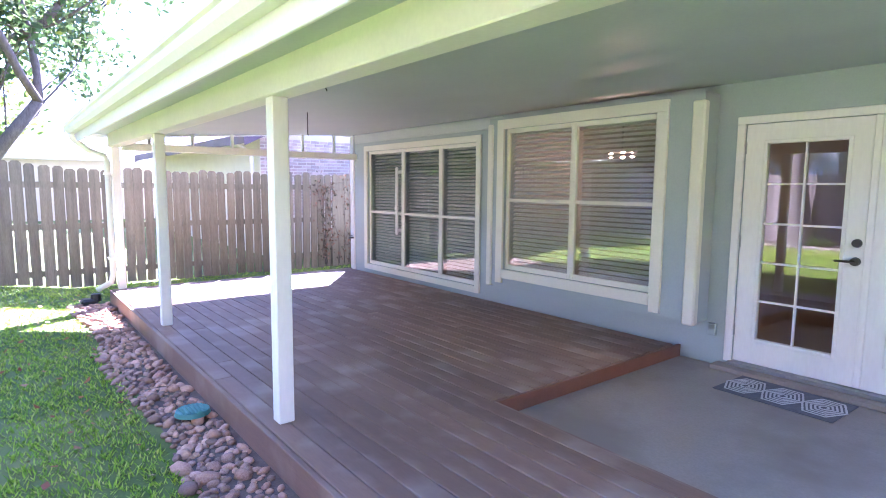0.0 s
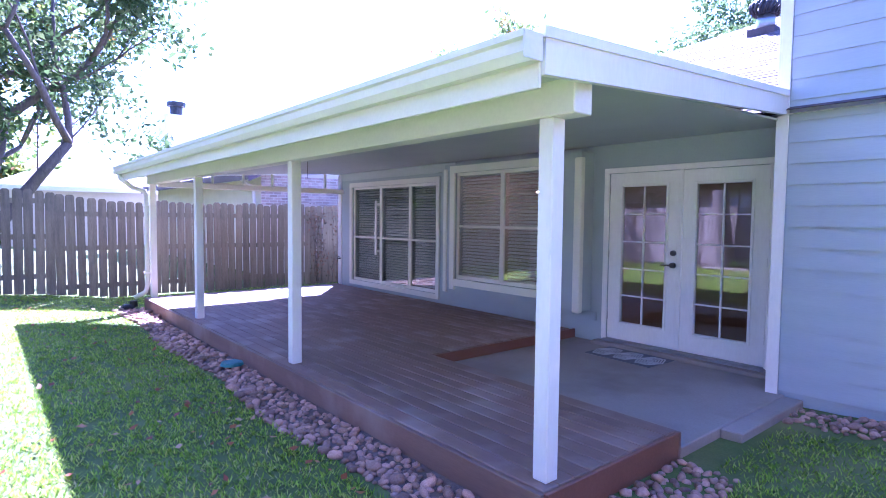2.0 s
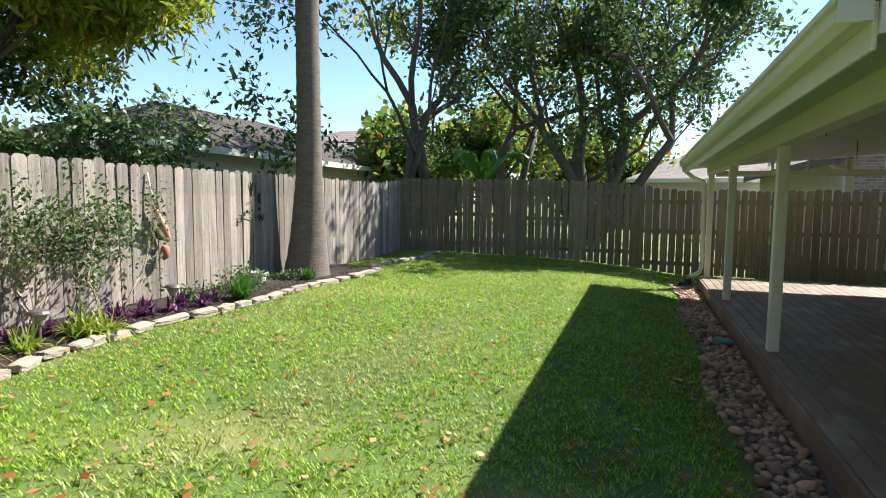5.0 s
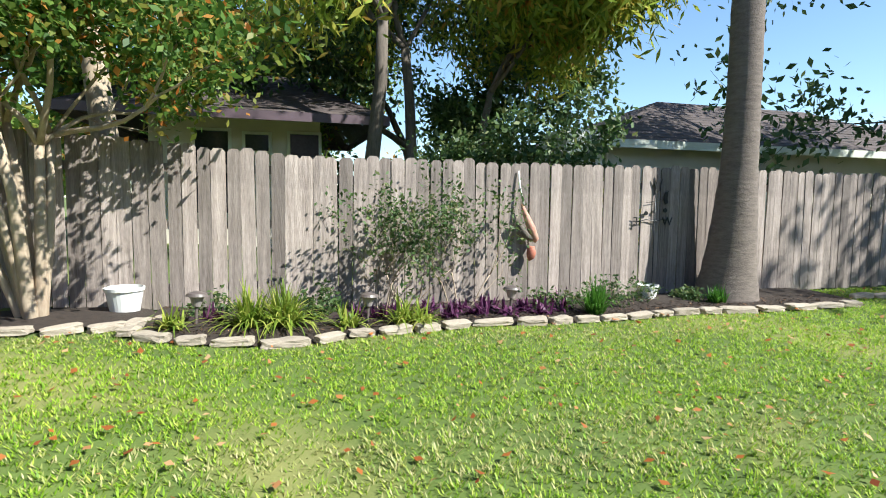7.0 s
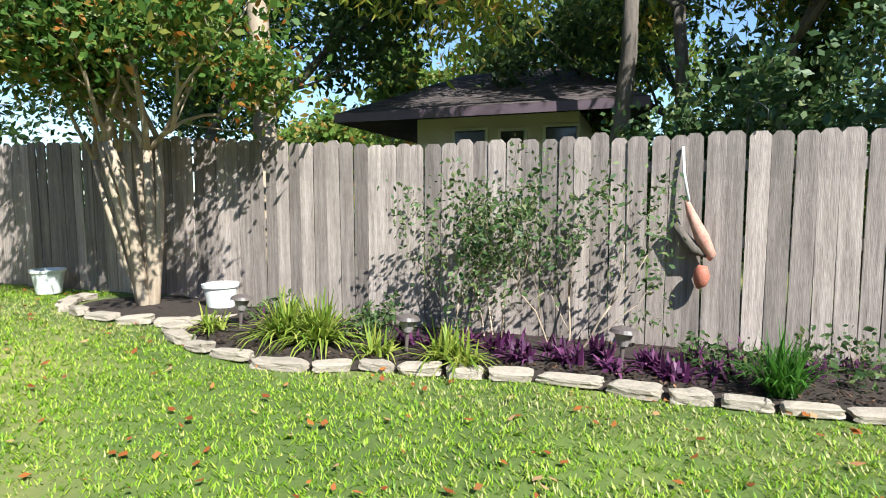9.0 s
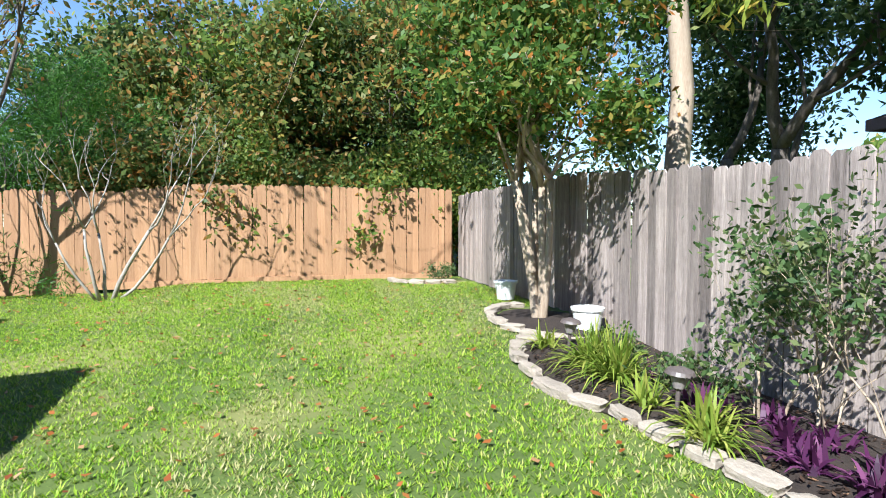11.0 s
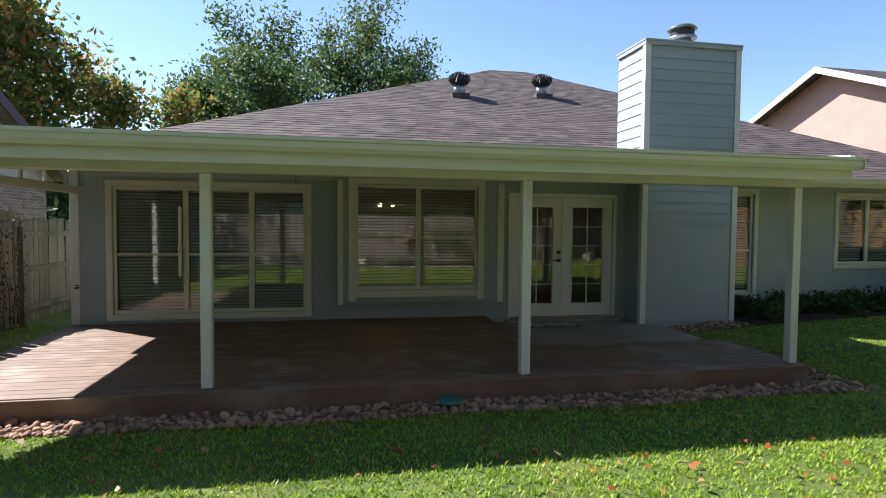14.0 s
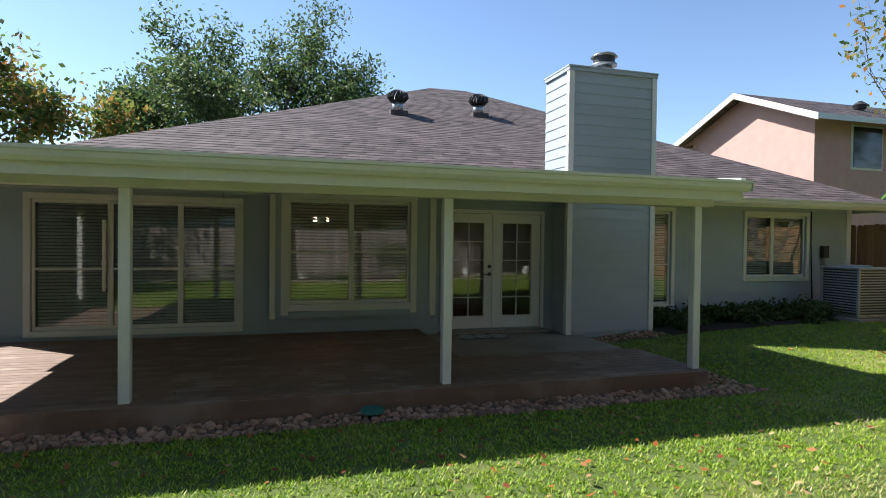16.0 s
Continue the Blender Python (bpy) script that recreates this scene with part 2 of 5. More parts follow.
def part(name, bm, mat, parent=None, label="", smooth=False):
    """A bmesh as one mesh object under a thing or a part."""
    me = bpy.data.meshes.new(name)
    bm.to_mesh(me)
    bm.free()
    if smooth:
        me.polygons.foreach_set("use_smooth", [True] * len(me.polygons))
    me.materials.append(mat)
    ob = new(name, me)
    ob.parent = parent
    return tagged(ob, label)


def piece(name, me, parent, m):
    ob = new(name, me)
    ob.parent = parent
    ob.matrix_basis = m
    return ob


def add_box(bm, x0, y0, z0, x1, y1, z1, bevel=0.0):
    r = bmesh.ops.create_cube(bm, size=1.0, matrix=Matrix.Translation(((x0 + x1) / 2, (y0 + y1) / 2, (z0 + z1) / 2)) @ Matrix.Diagonal((abs(x1 - x0), abs(y1 - y0), abs(z1 - z0), 1)))
    if bevel:
        es = list({e for v in r["verts"] for e in v.link_edges})
        bmesh.ops.bevel(bm, geom=es, offset=bevel, segments=1, affect="EDGES")
    return bm


def box(x0, y0, z0, x1, y1, z1, bevel=0.0):
    return add_box(bmesh.new(), x0, y0, z0, x1, y1, z1, bevel)


def add_cone(bm, p, r0, r1, h, seg=16, m=None):
    m = m or Matrix.Identity(4)
    bmesh.ops.create_cone(bm, cap_ends=True, segments=seg, radius1=r0, radius2=r1, depth=h, matrix=Matrix.Translation(p) @ m @ Matrix.Translation((0, 0, h / 2)))
    return bm


def tube(pts, radii, seg=7):
    """Rings along a bent line: vertices and faces."""
    vs, fs = [], []
    pts = [Vector(p) for p in pts]
    for i, p in enumerate(pts):
        d = (pts[min(i + 1, len(pts) - 1)] - pts[max(i - 1, 0)]).normalized()
        a = d.orthogonal().normalized()
        b = d.cross(a)
        if i and a.dot(last) < 0.2:
            a = (last - d * last.dot(d)).normalized()
            b = d.cross(a)
        last = a
        for k in range(seg):
            w = 2 * math.pi * k / seg
            vs.append(p + (a * math.cos(w) + b * math.sin(w)) * radii[i])
    for i in range(len(pts) - 1):
        for k in range(seg):
            k2 = (k + 1) % seg
            fs.append((i * seg + k, i * seg + k2, (i + 1) * seg + k2, (i + 1) * seg + k))
    fs.append(tuple(range(seg))[::-1])
    fs.append(tuple((len(pts) - 1) * seg + k for k in range(seg)))
    return vs, fs


def tube_part(name, pts, radii, mat, parent=None, seg=8, label=""):
    vs, fs = tube(pts, radii, seg)
    ob = new(name, mesh_of(name, vs, fs, mat, True))
    ob.parent = parent
    return tagged(ob, label)


def quads_mesh(name, centres, a, b, mat, bend=None):
    """Many leaf-shaped quads: centres, half-length and half-width vectors as arrays."""
    n = len(centres)
    v = np.empty((n, 4, 3))
    v[:, 0], v[:, 1], v[:, 2], v[:, 3] = centres - a, centres + b * 1.0 - a * 0.1, centres + a, centres - b * 1.0 - a * 0.1
    if bend is not None:
        v[:, 2] += bend
    me = bpy.data.meshes.new(name)
    me.vertices.add(n * 4)
    me.vertices.foreach_set("co", v.ravel())
    me.loops.add(n * 4)
    me.loops.foreach_set("vertex_index", np.arange(n * 4))
    me.polygons.add(n)
    me.polygons.foreach_set("loop_start", np.arange(0, n * 4, 4))
    me.materials.append(mat)
    me.update(calc_edges=True)
    return me


def unit(rng, n):
    d = rng.normal(size=(n, 3))
    return d / np.linalg.norm(d, axis=1)[:, None]


def leaves(rng, tips, per, spread, size, mat, name="crown", droop=0.0, slim=0.5):
    """Leaves scattered about the twig tips, with an uneven outline."""
    tips = np.array(tips, float)
    n = len(tips) * per
    c = np.repeat(tips, per, axis=0) + unit(rng, n) * (rng.random((n, 1)) ** 0.6) * spread * rng.uniform(0.5, 1.3, (len(tips), 1)).repeat(per, axis=0)
    d = unit(rng, n)
    d[:, 2] -= droop
    d /= np.linalg.norm(d, axis=1)[:, None]
    s = np.cross(d, unit(rng, n))
    s /= np.linalg.norm(s, axis=1)[:, None] + 1e-6
    k = size * rng.uniform(0.6, 1.3, (n, 1))
    return quads_mesh(name, c, d * k, s * k * slim, mat)


def grow(rng, p, d, length, r, depth, vs, fs, tips, split=3, spread=0.6, shrink=0.72, up=0.25, seg=6, tip_from=1, bare=False, wob=0.13):
    """A limb that bends, tapers and forks."""
    pts, rad = [Vector(p)], [r]
    d = Vector(d).normalized()
    steps = 4
    for i in range(steps):
        d = (d + Vector(rng.normal(size=3)) * wob + Vector((0, 0, up * 0.12))).normalized()
        pts.append(pts[-1] + d * length / steps)
        rad.append(r * (1 - 0.38 * (i + 1) / steps))
    v, f = tube(pts, rad, seg if depth > 1 else 4)
    o = len(vs)
    vs.extend(v)
    fs.extend([tuple(k + o for k in q) for q in f])
    if depth <= tip_from:
        tips.append(tuple(pts[2]))
    if depth == 0:
        tips.append(tuple(pts[-1]))
        return
    for k in range(split if depth > 1 else 3):
        q = pts[-1] if k < 2 or bare else pts[2]
        w = Vector(rng.normal(size=3)) * spread
        nd = (d + w + Vector((0, 0, up))).normalized()
        grow(rng, q, nd, length * shrink * rng.uniform(0.8, 1.15), rad[-1] * (0.8 if k < 2 else 0.55), depth - 1, vs, fs, tips, split, spread, shrink, up, seg, tip_from)


def tree(name, pos, stems, depth, seed, bark, leaf, per, spread, size, label, category="tree", group="", split=3, fork=0.6, shrink=0.72, up=0.25, droop=0.0, slim=0.5, tip_from=1, bare=False, wob=0.13, low=0.0):
    """stems: (direction, length, radius) from the foot."""
    rng = np.random.default_rng(seed)
    t = thing(name, pose(*pos), label, category, group)
    vs, fs, tips = [], [], []
    for (dx, dy, dz), ln, r in stems:
        base = Vector((dx * 0.12, dy * 0.12, -0.15))
        grow(rng, base, (dx, dy, dz), ln, r, depth, vs, fs, tips, split, fork, shrink, up, 8, tip_from, bare, wob)
    tips = [p for p in tips if p[2] > low]
    tr = new("trunk", mesh_of("trunk", vs, fs, bark, True))
    tr.parent = t
    if per:
        cr = new("crown", leaves(rng, tips, per, spread, size, leaf, droop=droop, slim=slim))
        cr.parent = t
    return t


def ground_z(x, y):
    dy, dx = max(0.0, -y - 0.5), max(0.0, x - 0.3)
    dl = max(0.0, -9.2 - x)
    return min(0.46, 0.3 * (1 - math.exp(-dy / 1.8)) + 0.36 * (1 - math.exp(-dx / 4)) + 0.12 * (1 - math.exp(-dl / 1.0)))


# ---- ground ----
def ground():
    xs = sorted(set(list(np.arange(-16, 14.01, 0.5)) + [-400, -120, -60, -30, -20, 18, 30, 60, 120, 400]))
    ys = sorted(set(list(np.arange(-12, 14.01, 0.5)) + [-400, -120, -60, -30, -18, 20, 40, 90, 400]))
    vs = [(x, y, ground_z(x, y)) for y in ys for x in xs]
    n = len(xs)
    fs = [(j * n + i, j * n + i + 1, (j + 1) * n + i + 1, (j + 1) * n + i) for j in range(len(ys) - 1) for i in range(n - 1)]
    return tagged(new("ground", mesh_of("ground", vs, fs, M_GRASS, True)), "mown green lawn with straw-coloured patches", "lawn", kind="structure")


ground()


# ---- house ----
WY = 3.73          # outer face of the back wall
WT = 0.16


def wall_with(name, x0, x1, z0, z1, y0, y1, openings, mat, label):
    xs = sorted({x0, x1, *[v for o in openings for v in o[:2]]})
    zs = sorted({z0, z1, *[v for o in openings for v in o[2:]]})
    bm = bmesh.new()
    for i in range(len(xs) - 1):
        start = None
        for j in range(len(zs)):
            solid = j < len(zs) - 1 and not any(o[0] <= xs[i] and xs[i + 1] <= o[1] and o[2] <= zs[j] and zs[j + 1] <= o[3] for o in openings)
            if solid and start is None:
                start = zs[j]
            if not solid and start is not None:
                add_box(bm, xs[i], y0, start, xs[i + 1], y1, zs[j])
                start = None
    return tagged(part(name, bm, mat), label, "wall", kind="structure")


SLIDER, WIN2, DOOR = (-8.43, -5.61, 0.33, 2.27), (-4.83, -2.85, 0.68, 2.36), (-2.18, -0.32, 0.14, 2.22)
WIN3, WIN4 = (1.85, 2.53, 0.5, 2.36), (4.38, 5.97, 1.03, 2.34)
BAY = (-5.1, -2.42, 0.47, 2.5)   # boxed bay round window_2
BAY_Y = 3.47
wall_with("wall_back", -8.95, 7.2, -0.2, 2.62, WY, WY + WT, [SLIDER, BAY, DOOR, WIN3, WIN4], M_WALL, "blue-grey painted back wall of the house")
wall_with("wall_bay", BAY[0], BAY[1], BAY[2], BAY[3], BAY_Y, BAY_Y + 0.1, [WIN2], M_WALL, "blue-grey front of the shallow boxed bay")
for nm, b in (("wall_bay_side", (BAY[0], BAY_Y + 0.1, BAY[2] + 0.03, BAY[0] + 0.06, WY + WT, BAY[3])), ("wall_bay_side", (BAY[1] - 0.06, BAY_Y + 0.1, BAY[2] + 0.03, BAY[1], WY + WT, BAY[3])), ("wall_bay_base", (BAY[0], BAY_Y + 0.1, BAY[2], BAY[1], WY + WT, BAY[2] + 0.03))):
    tagged(part(nm, box(*b), M_WALL), "blue-grey side of the shallow boxed bay", "wall", kind="structure")
for nm, b in (("wall_left", (-8.95, WY + WT, -0.2, -8.79, 14, 2.62)), ("wall_right", (7.04, WY + WT, -0.2, 7.2, 14, 2.62)), ("wall_far", (-8.95, 14, -0.2, 7.2, 14.16, 2.62))):
    tagged(part(nm, box(*b), M_WALL), "blue-grey painted house wall", "wall", kind="structure")
tagged(part("floor", box(-8.79, WY + WT, 0.02, 7.04, 14, 0.14), material("room_floor", (0.16, 0.1, 0.06), (0.24, 0.16, 0.1), 3, 0.4, 0.1, 30)), "brown wooden floor inside the house", "floor", kind="structure")
tagged(part("ceiling", box(-8.79, WY + WT, 2.5, 7.04, 14, 2.6), M_ROOM), "plain pale ceiling inside the house", "ceiling", kind="structure")
tagged(part("wall_room", box(-8.79, 7.5, 0.14, 7.04, 7.6, 2.5), M_ROOM), "plain beige wall inside the house", "wall", kind="structure")
for x in (-5.3, 1.2, 3.5):
    tagged(part("wall_partition", box(x, WY + WT, 0.14, x + 0.1, 7.5, 2.5), M_ROOM), "plain beige wall inside the house", "wall", kind="structure")


def slats(parent, x0, x1, y, z0, z1, tilt=42.0, step=0.05):
    bm = bmesh.new()
    add_box(bm, -0.5, -0.023, -0.0012, 0.5, 0.023, 0.0012)
    me = bpy.data.meshes.new("slat")
    bm.to_mesh(me)
    bm.free()
    me.materials.append(M_BLIND)
    z = z1 - 0.06
    while z > z0 + 0.03:
        piece("slat", me, parent, pose((x0 + x1) / 2, y, z, tilt) @ Matrix.Diagonal((x1 - x0 - 0.03, 1, 1, 1)))
        z -= step
    part("head_rail", box(x0 + 0.01, y - 0.03, z1 - 0.05, x1 - 0.01, y + 0.03, z1, 0.004), M_BLIND, parent)
    part("bottom_rail", box(x0 + 0.015, y - 0.025, z0 + 0.005, x1 - 0.015, y + 0.025, z0 + 0.025, 0.004), M_BLIND, parent)
    for cx in (x0 + 0.18, x1 - 0.18):
        part("cord", box(cx - 0.002, y - 0.028, z0 + 0.02, cx + 0.002, y - 0.026, z1 - 0.05), M_BLIND, parent)


def casing(parent, o, w, proud=0.03, mat=None, drop=0.0, face=WY):
    x0, x1, z0, z1 = o
    mat = mat or M_TRIM
    y0, y1 = face - proud, face + 0.002
    part("casing_top", box(x0 - w, y0, z1, x1 + w, y1, z1 + w, 0.004), mat, parent)
    part("casing_side", box(x0 - w, y0 + 0.001, z0 - w - drop, x0, y1, z1, 0.004), mat, parent)
    part("casing_side", box(x1, y0 + 0.001, z0 - w - drop, x1 + w, y1, z1, 0.004), mat, parent)
    part("casing_bottom", box(x0, y0, z0 - w, x1, y1, z0, 0.004), mat, parent)


def glazed(name, o, cuts_x, cuts_z, label, w, category="window", drop=0.0, blind=True, tilt=42.0, face=WY):
    x0, x1, z0, z1 = o
    t = thing(name, None, label, category, kind="structure")
    casing(t, o, w, drop=drop, face=face)
    ex = [x0] + cuts_x + [x1]
    y = face + 0.05
    for i in range(len(ex) - 1):
        a, b = ex[i], ex[i + 1]
        for n, bx in (("sash", (a, y - 0.02, z0, a + 0.04, y + 0.02, z1)), ("sash", (b - 0.04, y - 0.02, z0, b, y + 0.02, z1)), ("sash", (a + 0.04, y - 0.02, z0, b - 0.04, y + 0.02, z0 + 0.06)), ("sash", (a + 0.04, y - 0.02, z1 - 0.05, b - 0.04, y + 0.02, z1))):
            part(n, box(*bx, 0.004), M_TRIM, t)
        for zc in cuts_z:
            part("sash_bar", box(a + 0.04, y - 0.016, zc - 0.018, b - 0.04, y + 0.016, zc + 0.018, 0.003), M_TRIM, t)
        g = part("pane", box(a + 0.03, y - 0.003, z0 + 0.05, b - 0.03, y + 0.003, z1 - 0.04), M_GLASS, t)
        g.visible_shadow = False
        if blind:
            bl = thing("window_blind", None, "white slatted blind lowered behind the glass", "blind", "blinds")
            slats(bl, a + 0.03, b - 0.03, face + 0.13, z0 + 0.02, z1, tilt)
    return t


s = glazed("door_2", SLIDER, [-7.41, -6.44], [1.24], "three-panel sliding patio door with pale frames", 0.09, "patio door")
hb = bmesh.new()
add_box(hb, -7.5, WY - 0.06, 0.9, -7.45, WY - 0.02, 1.98, 0.012)
add_box(hb, -7.495, WY - 0.03, 0.95, -7.455, WY + 0.04, 1.0)
add_box(hb, -7.495, WY - 0.03, 1.88, -7.455, WY + 0.04, 1.93)
add_box(hb, -7.51, WY - 0.07, 1.3, -7.44, WY - 0.02, 1.36, 0.01)
part("handle", hb, M_WHITE, s, "long white pull handle")
glazed("window_2", WIN2, [-3.83], [1.52], "wide window with pale frame and white blinds", 0.11, drop=0.06, face=BAY_Y)
glazed("window_3", WIN3, [], [1.3], "tall narrow window with white blinds", 0.08)
glazed("window_4", WIN4, [5.1], [], "two-pane window with white blinds", 0.08)

# boxed trims beside the windows, corner boards, skirt
for x, w in ((BAY[0] - 0.015, 0.09), (BAY[1] - 0.1, 0.115)):
    tagged(part("trim", box(x, BAY_Y - 0.025, 0.45, x + w, BAY_Y + 0.06, 2.43, 0.014), M_TRIM), "pale wooden corner board of the bay", "trim", kind="structure")
tagged(part("trim", box(-9.0, WY - 0.03, 0.1, -8.88, WY + 0.12, 2.55, 0.006), M_WHITE), "white corner board of the house", "trim", kind="structure")
tagged(part("trim", box(7.1, WY - 0.03, 0.1, 7.23, WY + 0.12, 2.6, 0.006), M_WHITE), "white corner board of the house", "trim", kind="structure")
tagged(part("trim", box(-8.88, WY - 0.02, 2.42, BAY[0] - 0.02, WY + 0.002, 2.56, 0.004), M_CEIL), "painted frieze board under the porch ceiling", "trim", kind="structure")


# ---- french door ----
def french_door():
    x0, x1, z0, z1 = DOOR
    t = thing("door_1", None, "white double french door with glazed panes", "door", kind="structure")
    for n, b in (("casing_top", (x0 - 0.065, WY - 0.025, z1, x1 + 0.065, WY + 0.003, z1 + 0.065)), ("casing_side", (x0 - 0.065, WY - 0.024, z0, x0, WY + 0.003, z1)), ("casing_side", (x1, WY - 0.024, z0, x1 + 0.065, WY + 0.003, z1))):
        part(n, box(*b, 0.005), M_WHITE, t)
    part("threshold", box(x0 - 0.02, WY - 0.06, z0 - 0.02, x1 + 0.02, WY + 0.12, z0 + 0.012, 0.005), M_GREYMETAL, t)
    mid = (x0 + x1) / 2
    part("astragal", box(mid - 0.025, WY - 0.004, z0 + 0.02, mid + 0.025, WY + 0.03, z1, 0.006), M_WHITE, t)
    for k, (a, b) in enumerate(((x0, mid), (mid, x1))):
        y0, y1 = WY + 0.012, WY + 0.057
        ga, gb, gz0, gz1 = a + 0.18, b - 0.18, z0 + 0.24, z1 - 0.17
        leaf = part("door_leaf", add_box(add_box(add_box(box(a + 0.004, y0, z0 + 0.018, ga, y1, z1 - 0.004), gb, y0, z0 + 0.018, b - 0.004, y1, z1 - 0.004), ga, y0, z0 + 0.018, gb, y1, gz0), ga, y0, gz1, gb, y1, z1 - 0.004), M_WHITE, t)
        fr = bmesh.new()
        for bx in ((ga - 0.03, y0 - 0.012, gz0 - 0.03, ga, y0 + 0.001, gz1 + 0.03), (gb, y0 - 0.012, gz0 - 0.03, gb + 0.03, y0 + 0.001, gz1 + 0.03), (ga, y0 - 0.012, gz0 - 0.03, gb, y0 + 0.001, gz0), (ga, y0 - 0.012, gz1, gb, y0 + 0.001, gz1 + 0.03)):
            add_box(fr, *bx, 0.004)
        part("glazing_frame", fr, M_WHITE, leaf)
        for i in range(5):
            for j in range(2):
                w, h = (gb - ga) / 2, (gz1 - gz0) / 5
                g = part("pane", box(ga + j * w + 0.004, y0 + 0.018, gz0 + i * h + 0.004, ga + (j + 1) * w - 0.004, y0 + 0.024, gz0 + (i + 1) * h - 0.004), M_GLASS, leaf)
                g.visible_shadow = False
        part("glazing_bar", box((ga + gb) / 2 - 0.008, y0 + 0.004, gz0, (ga + gb) / 2 + 0.008, y0 + 0.03, gz1), M_WHITE, leaf)
        for i in range(1, 5):
            z = gz0 + (gz1 - gz0) * i / 5
            part("glazing_bar", box(ga, y0 + 0.005, z - 0.008, gb, y0 + 0.029, z + 0.008), M_WHITE, leaf)
        hx = a + 0.004 if k == 0 else b - 0.004
        for z in (z0 + 0.25, z0 + 1.03, z1 - 0.25):
            part("hinge", add_cone(bmesh.new(), (hx, y0 - 0.006, z), 0.008, 0.008, 0.1, 8), M_GREYMETAL, leaf)
    hx = mid - 0.075
    rot = pose(0, 0, 0, 90)
    part("deadbolt", add_cone(bmesh.new(), (hx, WY + 0.012, z0 + 1.13), 0.034, 0.03, 0.03, 18, rot), M_BLACK, t, "black round deadbolt")
    part("door_handle", add_box(add_cone(bmesh.new(), (hx, WY + 0.012, z0 + 0.99), 0.034, 0.03, 0.04, 18, rot), hx - 0.13, WY - 0.05, z0 + 0.981, hx + 0.008, WY - 0.034, z0 + 0.999, 0.006), M_BLACK, t, "black lever handle")


french_door()


def pendant():
    t = thing("pendant_lamp", pose(-4.25, 5.0, 2.5), "small hanging lamp with lit bulbs inside the room", "lamp")
    part("stem", add_cone(bmesh.new(), (0, 0, -0.35), 0.008, 0.008, 0.35, 8), M_BLACK, t)
    part("arm_ring", add_cone(bmesh.new(), (0, 0, -0.37), 0.16, 0.16, 0.02, 20), M_BLACK, t)
    for k in range(3):
        a = k * 2.1
        b = bmesh.new()
        bmesh.ops.create_uvsphere(b, u_segments=10, v_segments=8, radius=0.03, matrix=Matrix.Translation((0.15 * math.cos(a), 0.15 * math.sin(a), -0.41)))
        part("bulb", b, glow_material("bulb_glow", (1.0, 0.6, 0.3), 25), t)


pendant()

# ---- chimney ----
CH = (-0.08, 1.70, 3.16, 4.1, 4.82)
ch = thing("chimney", None, "blue-grey lap-sided chimney stack with metal cap", "chimney", kind="structure")
part("core", box(CH[0] + 0.02, CH[2] + 0.02, -0.2, CH[1] - 0.02, CH[3], CH[4]), M_SIDING, ch)
for x, y in ((CH[0], CH[2]), (CH[1], CH[2])):
    sx = 1 if x == CH[0] else -1
    part("corner_board", add_box(box(x - 0.012 * sx, y - 0.012, 0.06, x + 0.09 * sx, y + 0.0, CH[4], 0.003), x - 0.012 * sx, y, 0.06, x + 0.004 * sx, y + 0.09, CH[4], 0.003), M_WHITE, ch, "white corner board")
part("crown", add_box(box(CH[0] - 0.03, CH[2] - 0.03, CH[4], CH[1] + 0.03, CH[3] + 0.03, CH[4] + 0.035, 0.006), CH[0] - 0.02, CH[2] - 0.02, CH[4] - 0.06, CH[1] + 0.02, CH[3], CH[4]), M_SIDING, ch)
cx, cy = 0.9, 3.65
cap = part("flue_cap", add_cone(add_cone(add_cone(bmesh.new(), (cx, cy, CH[4] + 0.03), 0.17, 0.15, 0.2, 24), (cx, cy, CH[4] + 0.23), 0.24, 0.24, 0.03, 24), (cx, cy, CH[4] + 0.4), 0.25, 0.2, 0.05, 24), M_GREYMETAL, ch, "round galvanised flue cap", True)
part("flue_screen", add_cone(bmesh.new(), (cx, cy, CH[4] + 0.26), 0.2, 0.2, 0.14, 24), M_DARKMETAL, cap)


# ---- porch ----
PR = dict(x0=-9.1, x1=0.22, y0=-0.45, s=0.083, z=2.44)


def roof_z(y):
    return PR["z"] + PR["s"] * (y - PR["y0"])


RAKE_IN = 0.24    # how far the right edge of the roof draws in towards the chimney


def sheet(x0, x1, y0, y1, z0, z1, thick, draw=0.0, draw_left=0.0):
    """A plate sloped along y, with thickness."""
    vs = [(x, y, z + dz) for dz in (-thick, 0) for x, y, z in ((x0, y0, z0), (x1, y0, z0), (x1 - draw, y1, z1), (x0 - draw_left, y1, z1))]
    return vs, [(3, 2, 1, 0), (4, 5, 6, 7), (0, 1, 5, 4), (1, 2, 6, 5), (2, 3, 7, 6), (3, 0, 4, 7)]


def structure_mesh(name, data, mat, label, category):
    return tagged(new(name, mesh_of(name, *data, mat)), label, category, kind="structure")


